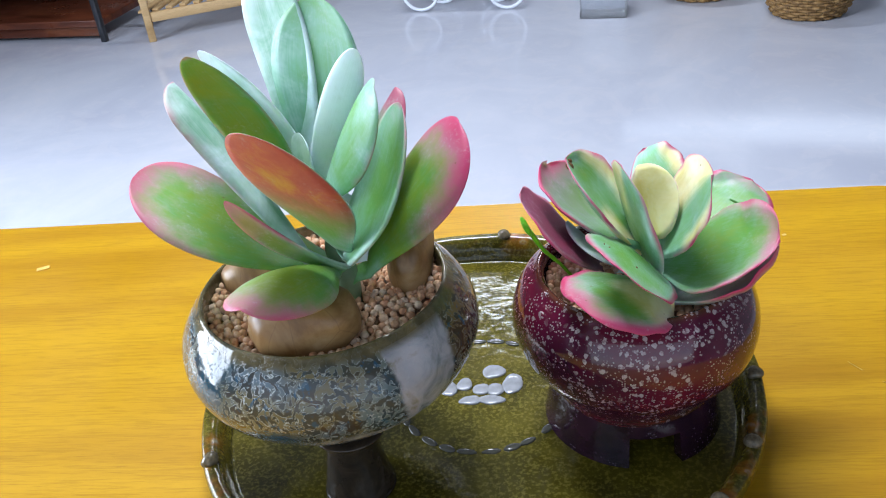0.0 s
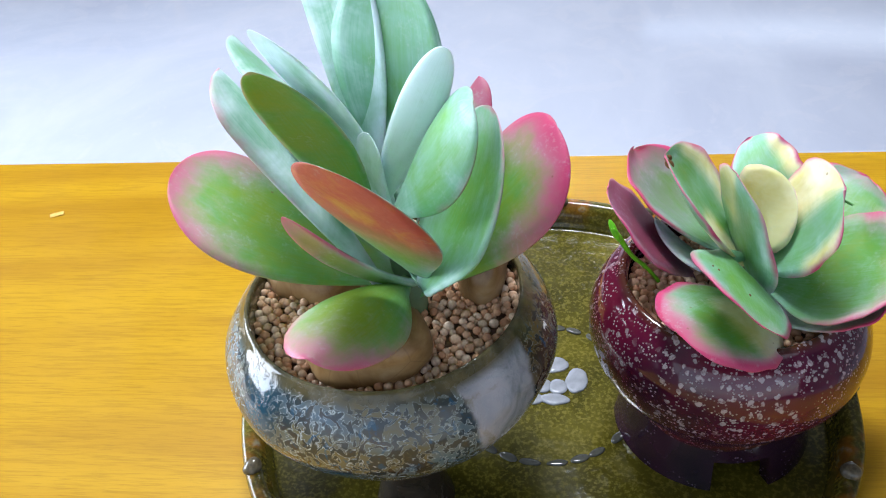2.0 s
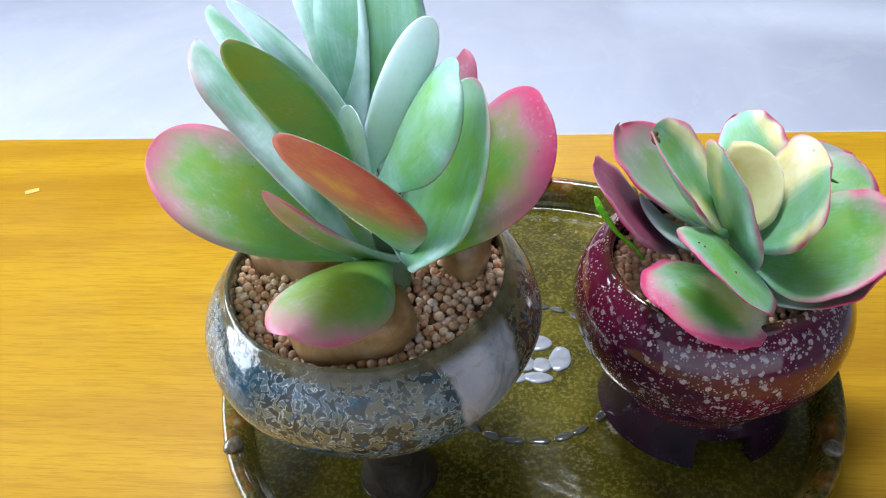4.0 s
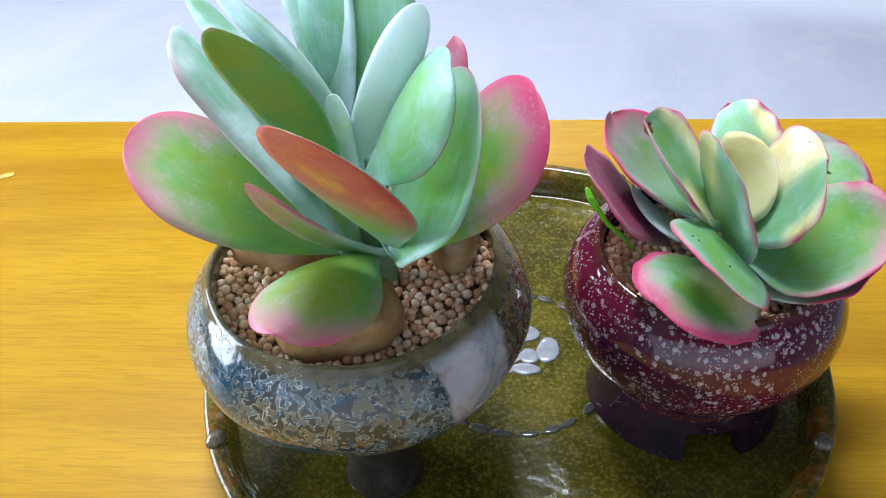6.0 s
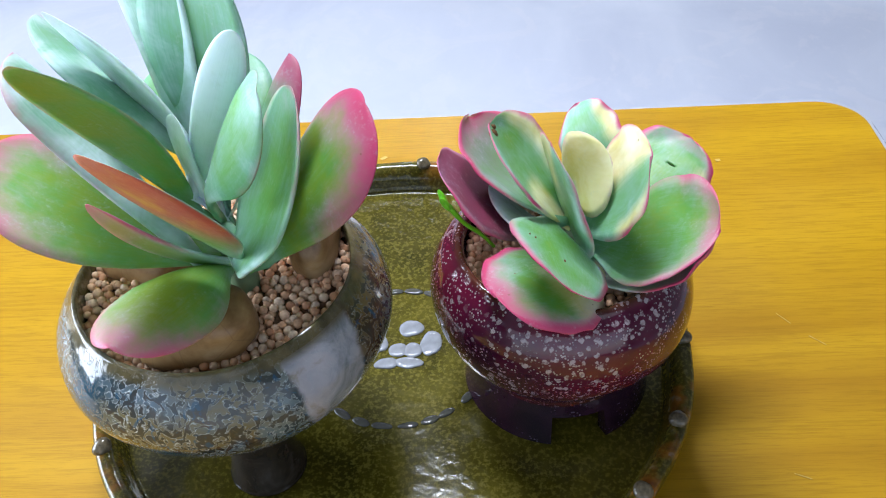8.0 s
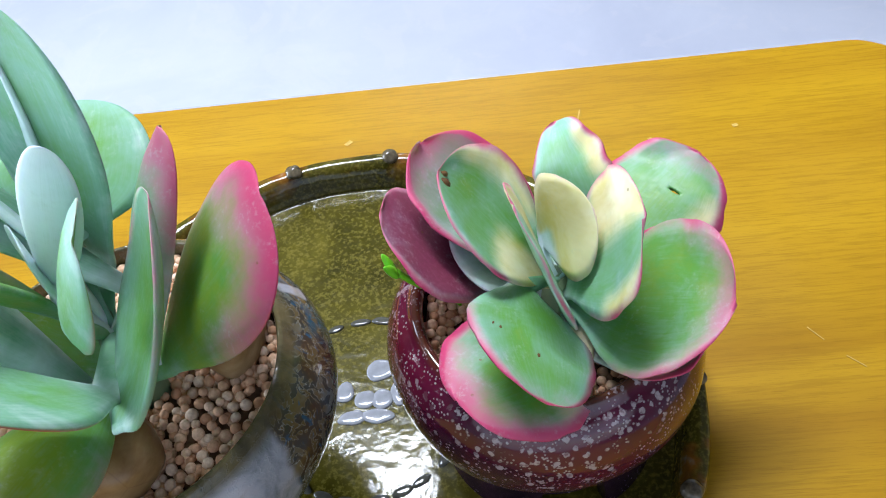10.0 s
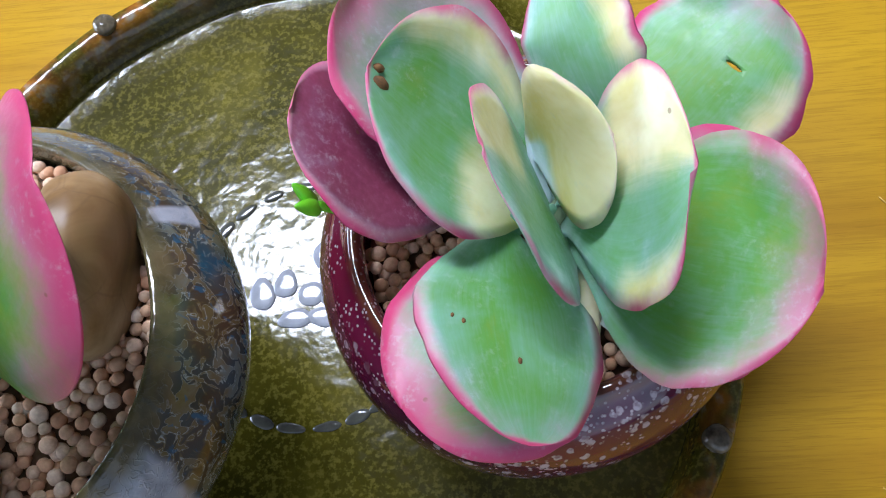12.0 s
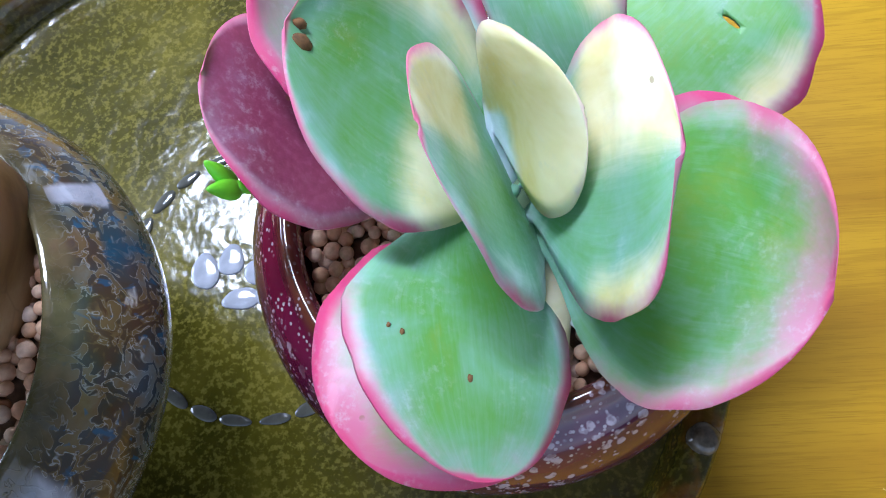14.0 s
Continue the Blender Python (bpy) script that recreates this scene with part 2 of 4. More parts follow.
def foot_mat():
    n = Nodes("near_black_purple_glaze")
    v = n.coords()
    c = n.ramp(n.noise(40, v, 4), (0.35, (0.010, 0.005, 0.010)), (0.65, (0.030, 0.010, 0.022)))
    c = n.mix(n.math("MULTIPLY", n.step(n.voronoi(420, v), 0.16, 0.3, 1.0, 0.0), n.step(n.noise(60, v, 2), 0.5, 0.6, 0.0, 0.35)), c, (0.25, 0.20, 0.25))
    n.bump(n.noise(35, v, 3), 0.3, 0.002)
    return n.done(c, 0.08)


def stem_mat():
    n = Nodes("dark_brown_glaze")
    v = n.coords()
    c = n.ramp(n.noise(50, v, 5, 0.6, 0.8), (0.3, (0.012, 0.011, 0.010)), (0.55, (0.035, 0.026, 0.018)), (0.75, (0.07, 0.06, 0.05)))
    n.bump(n.noise(60, v, 3), 0.3, 0.002)
    return n.done(c, 0.12)


M_FOOT, M_STEM = foot_mat(), stem_mat()

# ---------------------------------------------------------------- mesh helpers
def finish(name, bm, mat, smooth=True):
    me = bpy.data.meshes.new(name)
    bmesh.ops.recalc_face_normals(bm, faces=bm.faces)
    bm.to_mesh(me)
    bm.free()
    if smooth:
        for p in me.polygons:
            p.use_smooth = True
    me.materials.append(mat)
    return me


def part(name, bm, mat, parent=None, label="", smooth=True):
    """One mesh object, under a thing or a part."""
    ob = new(name, finish(name, bm, mat, smooth))
    ob.parent = parent
    if label:
        ob["label"] = label
    return ob


def thing(name, at, label, category, group="", rz=0):
    ob = new(name)
    ob.empty_display_size = 0.02
    ob.matrix_world = pose(*at, 0, 0, rz)
    return tagged(ob, label, category, group)


def box_bm(x0, x1, y0, y1, z0, z1, bevel=0.0, seg=2):
    bm = bmesh.new()
    bmesh.ops.create_cube(bm, size=1)
    for v in bm.verts:
        v.co = ((x0 + x1) / 2 + v.co.x * (x1 - x0), (y0 + y1) / 2 + v.co.y * (y1 - y0), (z0 + z1) / 2 + v.co.z * (z1 - z0))
    if bevel:
        bmesh.ops.bevel(bm, geom=bm.edges[:], offset=bevel, segments=seg, affect="EDGES", profile=0.5)
    return bm


def spline(pts, n):
    """Points along a Catmull-Rom curve through pts."""
    p = [Vector(q) for q in pts]
    p = [2 * p[0] - p[1]] + p + [2 * p[-1] - p[-2]]
    out = []
    for i in range(1, len(p) - 2):
        for k in range(n):
            t = k / n
            a, b, c, d = p[i - 1:i + 3]
            out.append(0.5 * (2 * b + (c - a) * t + (2 * a - 5 * b + 4 * c - d) * t * t + (3 * b - a - 3 * c + d) * t ** 3))
    out.append(p[-2])
    return out


def lathe(profile, seg=96, sub=6, wob=0.0, seed=0.0, freq=9.0, closed=True):
    """A turned body; profile as (radius, height) from the foot up and over into the mouth."""
    prof = spline([(r, z, 0) for r, z in profile], sub) if sub > 1 else [Vector((r, z, 0)) for r, z in profile]
    bm = bmesh.new()
    rings = []
    for q in prof:
        ring = []
        for k in range(seg):
            a = 2 * math.pi * k / seg
            r = max(q.x, 0.0)
            d = Vector((math.cos(a), math.sin(a), 0))
            if wob:
                r += wob * noise.noise(Vector((d.x * r * freq * 8, d.y * r * freq * 8, q.y * freq * 8 + seed)))
            ring.append(bm.verts.new((d.x * r, d.y * r, q.y)))
        rings.append(ring)
    for lo, hi in zip(rings, rings[1:]):
        for k in range(seg):
            bm.faces.new((lo[k], lo[(k + 1) % seg], hi[(k + 1) % seg], hi[k]))
    if closed:
        bm.faces.new(rings[0])
        bm.faces.new(rings[-1])
    return bm


def tube(points, radii, seg=10):
    """A round rod along points."""
    bm = bmesh.new()
    rings = []
    up = Vector((0.13, 0.2, 1)).normalized()
    for i, p in enumerate(points):
        d = (Vector(points[min(i + 1, len(points) - 1)]) - Vector(points[max(i - 1, 0)])).normalized()
        s = d.cross(up)
        s = s.normalized() if s.length > 1e-4 else Vector((1, 0, 0))
        u = s.cross(d)
        r = radii[i] if isinstance(radii, (list, tuple)) else radii
        rings.append([bm.verts.new(Vector(p) + r * (math.cos(2 * math.pi * k / seg) * s + math.sin(2 * math.pi * k / seg) * u)) for k in range(seg)])
    for lo, hi in zip(rings, rings[1:]):
        for k in range(seg):
            bm.faces.new((lo[k], lo[(k + 1) % seg], hi[(k + 1) % seg], hi[k]))
    bm.faces.new(rings[0])
    bm.faces.new(rings[-1])
    return bm


def paint(ob, name, fn):
    """A float value per vertex, by place in the object's own space."""
    me = ob.data
    at = me.attributes.new(name, "FLOAT", "POINT")
    for i, v in enumerate(me.vertices):
        at.data[i].value = fn(v.co)


# ---------------------------------------------------------------- the room
X0, X1, Y0, Y1, TOP = ROOM
T = 0.15


def structure(name, bm, mat, label, category):
    ob = part(name, bm, mat, None, "", False)
    return tagged(ob, label, category, kind="structure")


structure("floor", box_bm(X0 - T, X1 + T, Y0 - T, Y1 + T, FLOOR - 0.1, FLOOR), M_FLOOR, "pale grey polished stone floor with faint veins", "floor")
structure("ceiling", box_bm(X0 - T, X1 + T, Y0 - T, Y1 + T, TOP, TOP + 0.1), M_CEIL, "plain white painted ceiling", "ceiling")


def wall_with_window(name, axis, at, a0, a1, w0, w1, s0, s1):
    """A wall across axis at that place, from a0 to a1, with an opening w0..w1 wide and s0..s1 high."""
    bm = bmesh.new()
    for u0, u1, z0, z1 in ((a0, w0, FLOOR, TOP), (w1, a1, FLOOR, TOP), (w0, w1, FLOOR, s0), (w0, w1, s1, TOP)):
        b = box_bm(at, at + T, u0, u1, z0, z1) if axis == "x" else box_bm(u0, u1, at, at + T, z0, z1)
        tmp = bpy.data.meshes.new("t")
        b.to_mesh(tmp)
        b.free()
        bm.from_mesh(tmp)
        bpy.data.meshes.remove(tmp)
    return structure(name, bm, M_PAINT, "plain white painted wall with a window opening", "wall")


wall_with_window("wall_west", "x", X0 - T, Y0, Y1, -0.4, 2.2, 0.10, 1.80)
structure("wall_east", box_bm(X1, X1 + T, Y0, Y1, FLOOR, TOP), M_PAINT, "plain white painted wall", "wall")
wall_with_window("wall_north", "y", Y1, X0 - T, X1 + T, 0.7, 2.9, 0.50, 0.68)
wall_with_window("wall_south", "y", Y0 - T, X0 - T, X1 + T, -2.2, 2.8, -0.3, 1.95)

for x, y in ((-0.2, 1.32), (0.05, 3.85)):
    lamp = thing("ceiling_light", (x, y, TOP), "long white ceiling light fixture", "ceiling light", "ceiling lights")
    for x0, x1, y0, y1 in ((-0.5, 0.5, -0.19, -0.165), (-0.5, 0.5, 0.165, 0.19), (-0.5, -0.475, -0.163, 0.163), (0.475, 0.5, -0.163, 0.163)):
        part("frame", box_bm(x0, x1, y0, y1, -0.07, 0.0, 0.003), M_PAINT, lamp)

# ---------------------------------------------------------------- the table
def rounded_slab(x0, x1, y0, y1, z0, z1, r, bevel):
    bm = bmesh.new()
    ring = []
    for cx, cy, a0 in ((x1 - r, y1 - r, 0), (x0 + r, y1 - r, 90), (x0 + r, y0 + r, 180), (x1 - r, y0 + r, 270)):
        for k in range(13):
            a = radians(a0 + k * 7.5)
            ring.append(bm.verts.new((cx + r * math.cos(a), cy + r * math.sin(a), z0)))
    f = bm.faces.new(ring)
    up = bmesh.ops.extrude_face_region(bm, geom=[f])
    bmesh.ops.translate(bm, verts=[v for v in up["geom"] if isinstance(v, bmesh.types.BMVert)], vec=(0, 0, z1 - z0))
    top = [e for e in bm.edges if all(abs(v.co.z - z1) < 1e-6 for v in e.verts)]
    bmesh.ops.bevel(bm, geom=top, offset=bevel, segments=3, affect="EDGES", profile=0.6)
    return bm


TX0, TX1, TY0, TY1 = -0.80, 0.512, -0.30, 0.823
table = thing("table", (0, 0, FLOOR), "yellow-brown oak veneer table with rounded corners and pale edging", "table")
H = -FLOOR
part("tabletop", rounded_slab(TX0, TX1, TY0, TY1, H - 0.022, H, 0.040, 0.001), M_TABLE, table, "yellow-brown oak veneer top", False)
part("edge_band", rounded_slab(TX0 - 0.004, TX1 + 0.004, TY0 - 0.004, TY1 + 0.004, H - 0.023, H - 0.0012, 0.044, 0.001), M_EDGE, table, "thin pale grey edging strip", False)
part("edge_lip", rounded_slab(TX0 - 0.0055, TX1 + 0.0055, TY0 - 0.0055, TY1 + 0.0055, H - 0.024, H - 0.0028, 0.0455, 0.0006), M_LIP, table, "dark outer line of the edging", False)
for sx in (TX0 + 0.08, TX1 - 0.08):
    for sy in (TY0 + 0.08, TY1 - 0.08):
        part("leg", box_bm(sx - 0.025, sx + 0.025, sy - 0.025, sy + 0.025, 0, H - 0.022, 0.003), M_LEG, table)
for sy in (TY0 + 0.08, TY1 - 0.08):
    part("apron", box_bm(TX0 + 0.107, TX1 - 0.107, sy - 0.01, sy + 0.01, H - 0.09, H - 0.026, 0.002), M_LEG, table)

M_SCRATCH = plain("pale_scratch", (0.56, 0.37, 0.08), 0.6, 300, 0.2)
for x, y, ln, wd, rz in ((0.080, 0.760, 0.006, 0.0035, 46), (0.257, 0.764, 0.016, 0.0012, 76), (0.306, 0.730, 0.007, 0.003, 106), (-0.100, 0.734, 0.02, 0.002, 66),
                         (0.388, 0.532, 0.012, 0.0005, 136), (0.371, 0.553, 0.012, 0.0005, 126), (0.368, 0.738, 0.004, 0.003, 16), (-0.342, 0.736, 0.012, 0.006, 26), (0.347, 0.427, 0.01, 0.0005, 156)):
    sc = part("scratch", box_bm(-ln / 2, ln / 2, -wd / 2, wd / 2, 0, 0.0003), M_SCRATCH, table, "pale scratch", False)
    sc.matrix_local = pose(x, y, H + 0.0002, 0, 0, rz)

# ---------------------------------------------------------------- the tray
TC = (0.102, 0.520)
tray = thing("tray", (*TC, 0), "round olive-green glazed ceramic tray with a knobbed rim", "tray")
base = part("base", lathe([(0.0, 0.0), (0.150, 0.0), (0.176, 0.001), (0.186, 0.006), (0.192, 0.020), (0.1925, 0.029), (0.189, 0.032), (0.183, 0.0305),
                           (0.179, 0.024), (0.176, 0.0145), (0.170, 0.0115), (0.12, 0.011), (0.06, 0.011), (0.0, 0.011)], 160, 5, 0.0016, 3.0, 3.0, False), M_TRAY, tray)
paint(base, "rim", lambda c: max(0.0, min(1.0, (math.hypot(c.x, c.y) - 0.176) / 0.01)))


def knob_bm(seed):
    bm = bmesh.new()
    bmesh.ops.create_icosphere(bm, subdivisions=3, radius=0.0058)
    for v in bm.verts:
        v.co *= 1 + 0.25 * noise.noise(v.co * 160 + Vector((seed, 0, 0)))
        v.co.z *= 0.75
    return bm


for k, deg in enumerate((85, 106, 125, 145, 165, 186, 206, 226, 245, 265, 284, 302, 320, 337, 357, 20, 43, 64)):
    a = radians(deg)
    kb = part("knob", knob_bm(k * 3.1), M_KNOB, tray, "grey-brown glazed knob")
    kb.location = (0.187 * math.cos(a), 0.187 * math.sin(a), 0.0325)

def smoothstep(a, b, x):
    q = max(0.0, min(1.0, (x - a) / (b - a)))
    return q * q * (3 - 2 * q)


# ---------------------------------------------------------------- bowl on a stem
BC = (0.0231, 0.467)
TRAY_Z = 0.0115
bowl = thing("footed_bowl", (*BC, TRAY_Z), "blue-grey curdled-glaze ceramic bowl on a stem", "plant pot")
RIM = 0.148 - TRAY_Z
body = part("body", lathe([(0.0000, 0.048), (0.0184, 0.048), (0.0348, 0.052), (0.0593, 0.064), (0.0797, 0.082), (0.0888, 0.100), (0.0888, 0.113), (0.0828, 0.125), (0.0757, RIM - 0.003),
                           (0.0727, RIM), (0.0706, RIM - 0.002), (0.0695, 0.120), (0.0695, 0.100), (0.0511, 0.085), (0.0000, 0.082)], 128, 6, 0.0022, 1.0, 2.2, False), M_BOWL, bowl)
stem = part("stem", lathe([(0.0000, 0.0), (0.0206, 0.0), (0.0219, 0.003), (0.0206, 0.010), (0.0185, 0.022), (0.0168, 0.034), (0.0172, 0.044), (0.0224, 0.0505), (0.0000, 0.051)], 64, 5, 0.0012, 5.0, 3.0, False), M_STEM, bowl, "dark brown glazed stem")
stem.location = (0.007, -0.030, 0)
for ob in (body,):
    paint(ob, "band", lambda c: 1 - smoothstep(0.0754, 0.0796, math.hypot(c.x, c.y)) if c.z > 0.06 else 0.85)
    paint(ob, "under", lambda c: max(0.0, min(1.0, (0.099 - c.z) / 0.022)) if c.z > 0.055 else 0.0)


def angle_bump(c, deg, width):
    d = (math.degrees(math.atan2(c.y, c.x)) - deg + 180) % 360 - 180
    return max(0.0, 1 - abs(d) / width)


paint(body, "drip", lambda c: max(min(1.0, 1.6 * angle_bump(c, -42, 21)), 0.95 * angle_bump(c, 32, 7) * (0.118 < c.z)) if c.z < RIM - 0.004 else 0.0)
paint(body, "olive", lambda c: min(1.0, 1.8 * angle_bump(c, 15, 75)))
paint(body, "teal", lambda c: max(angle_bump(c, -128, 16), angle_bump(c, -100, 14) * (c.z < 0.10), angle_bump(c, 18, 9) * (c.z < 0.124)))

# ---------------------------------------------------------------- purple pot
PC = (0.2078, 0.5041)
pot = thing("squat_pot", (*PC, TRAY_Z), "squat purple-red speckled glazed ceramic pot on a notched foot", "plant pot")
PR = 0.126 - TRAY_Z
pbody = part("body", lathe([(0.0000, 0.028), (0.0459, 0.028), (0.0526, 0.031), (0.0550, 0.037), (0.0632, 0.047), (0.0723, 0.061), (0.0761, 0.077), (0.0751, 0.092), (0.0694, 0.105), (0.0632, 0.111),
                            (0.0598, PR), (0.0569, PR - 0.0005), (0.0555, 0.109), (0.0565, 0.098), (0.0479, 0.082), (0.0000, 0.077)], 128, 6, 0.0014, 8.0, 2.4, False), M_PURPLE, pot)
paint(pbody, "brown", lambda c: max(0.0, min(1.0, (PR - 0.001 - c.z) * -250 + 0.4)) if c.z > 0.106 else max(0.0, min(1.0, (0.063 - c.z) / 0.02)) * angle_bump(c, -40, 90))
paint(pbody, "snow", lambda c: 1.0 if c.z > 0.036 else 0.4)


def foot_bm():
    """A ring foot with square notches cut up from below."""
    bm = bmesh.new()
    n, zs = 96, (0.0, 0.021, 0.034)
    radii = ((0.0585, 0.050), (0.0545, 0.0475), (0.052, 0.046))

    def solid(k):
        a = (360 * (k + 0.5) / n) % 360
        return not any(abs((a - c + 180) % 360 - 180) < 17 for c in (278, 38, 158))
    vs = {}

    def vert(k, j, side):
        key = (k % n, j, side)
        if key not in vs:
            a = 2 * math.pi * (k % n) / n
            r = radii[j][side]
            vs[key] = bm.verts.new((r * math.cos(a), r * math.sin(a), zs[j]))
        return vs[key]
    for k in range(n):
        for j in (0, 1):
            if j == 0 and not solid(k):
                continue
            for side in (0, 1):
                bm.faces.new((vert(k, j, side), vert(k + 1, j, side), vert(k + 1, j + 1, side), vert(k, j + 1, side)))
            if j == 0:
                bm.faces.new((vert(k, 0, 0), vert(k, 0, 1), vert(k + 1, 0, 1), vert(k + 1, 0, 0)))
                for kk, other in ((k, k - 1), (k + 1, k + 1)):
                    if not solid(other % n):
                        bm.faces.new((vert(kk, 0, 0), vert(kk, 0, 1), vert(kk, 1, 1), vert(kk, 1, 0)))
            elif not solid(k):
                bm.faces.new((vert(k, 1, 0), vert(k, 1, 1), vert(k + 1, 1, 1), vert(k + 1, 1, 0)))
    return bm


foot = part("foot", foot_bm(), M_FOOT, pot, "dark purple notched ring foot", False)

# ---------------------------------------------------------------- the succulents
def leaf_mat():
    n = Nodes("paddle_leaf")
    v = n.coords()
    edge, glauc = n.attr("edge").outputs["Fac"], n.attr("glauc").outputs["Fac"]
    pink, cream, wine = n.attr("pink").outputs["Fac"], n.attr("cream").outputs["Fac"], n.attr("wine").outputs["Fac"]
    big, fine = n.noise(38, v, 4, 0.6, 0.4), n.noise(420, v, 4, 0.65)
    uv = n.t.nodes.new("ShaderNodeCombineXYZ")
    n.t.links.new(n.attr("across").outputs["Fac"], uv.inputs[0])
    n.t.links.new(n.attr("along").outputs["Fac"], uv.inputs[1])
    fibre = n.noise(9, uv.outputs[0], 5, 0.62, 0.5)
    streak = n.math("ADD", n.math("MULTIPLY", n.noise(150, v, 3, 0.6, 0.2), 0.45), n.math("MULTIPLY", fibre, 0.55))
    green = n.ramp(n.math("ADD", n.math("MULTIPLY", n.math("SUBTRACT", big, 0.5), 1.0), n.math("ADD", glauc, n.math("MULTIPLY", n.math("SUBTRACT", fibre, 0.5), 0.22))),
                   (0.0, (0.22, 0.34, 0.015)), (0.30, (0.13, 0.34, 0.055)), (0.62, (0.22, 0.44, 0.30)), (1.0, (0.70, 0.81, 0.86)))
    c = n.mix(n.step(streak, 0.45, 0.75, 0.0, 0.22), green, (0.30, 0.46, 0.34))
    c = n.mix(n.step(n.math("ADD", cream, n.math("MULTIPLY", n.math("SUBTRACT", streak, 0.5), 0.5)), 0.15, 0.95), c,
              n.ramp(big, (0.35, (0.66, 0.58, 0.20)), (0.65, (0.82, 0.78, 0.52))))
    c = n.mix(n.step(n.math("ADD", wine, n.math("MULTIPLY", n.math("SUBTRACT", big, 0.5), 0.5)), 0.1, 1.0, 0.0, 0.95), c,
              n.ramp(fine, (0.3, (0.20, 0.008, 0.055)), (0.7, (0.28, 0.03, 0.10))))
    blush = n.step(n.math("ADD", pink, n.math("MULTIPLY", n.math("SUBTRACT", n.noise(60, v, 5, 0.65), 0.5), 0.85)), 0.13, 0.82, 0.0, 0.97)
    c = n.mix(blush, c, n.ramp(pink, (0.15, (0.46, 0.44, 0.58)), (0.45, (0.54, 0.27, 0.34)), (0.75, (0.52, 0.12, 0.21)), (1.0, (0.56, 0.04, 0.15))))
    red = n.attr("red").outputs["Fac"]
    c = n.mix(n.step(n.math("ADD", red, n.math("MULTIPLY", n.math("SUBTRACT", big, 0.5), 0.6)), 0.1, 0.9, 0.0, 0.95), c, n.ramp(big, (0.3, (0.34, 0.03, 0.05)), (0.52, (0.42, 0.07, 0.05)), (0.7, (0.50, 0.24, 0.02))))
    bloom = n.math("MULTIPLY", n.step(fine, 0.48, 0.72), n.step(n.noise(60, v, 4), 0.45, 0.68, 0.03, 0.28))
    c = n.mix(bloom, c, (0.52, 0.60, 0.58))
    spots = n.math("MULTIPLY", n.step(n.voronoi(85, v), 0.05, 0.075, 1.0, 0.0), n.step(n.noise(33, v, 1), 0.58, 0.62))
    c = n.mix(n.math("MULTIPLY", spots, 0.6), c, (0.20, 0.10, 0.03))
    n.bump(n.math("ADD", n.math("MULTIPLY", fine, 0.3), streak), 0.10, 0.001)
    return n.done(c, n.step(fine, 0.3, 0.7, 0.42, 0.56), Subsurface_Weight=0.12, Subsurface_Radius=(0.004, 0.006, 0.002), Subsurface_Scale=0.6)


M_LEAF = leaf_mat()
M_SCAR = plain("brown_scar", (0.16, 0.075, 0.02), 0.8, 500, 0.4)


def leaf_width(s, wide, neck):
    if s < wide:
        return neck + (1 - neck) * math.sin(math.pi / 2 * s / wide) ** 1.25
    return math.sqrt(max(0.0, 1 - ((s - wide) / (1 - wide)) ** 2))


def smooth(a, b, x):
    t = max(0.0, min(1.0, (x - a) / (b - a)))
    return t * t * (3 - 2 * t)


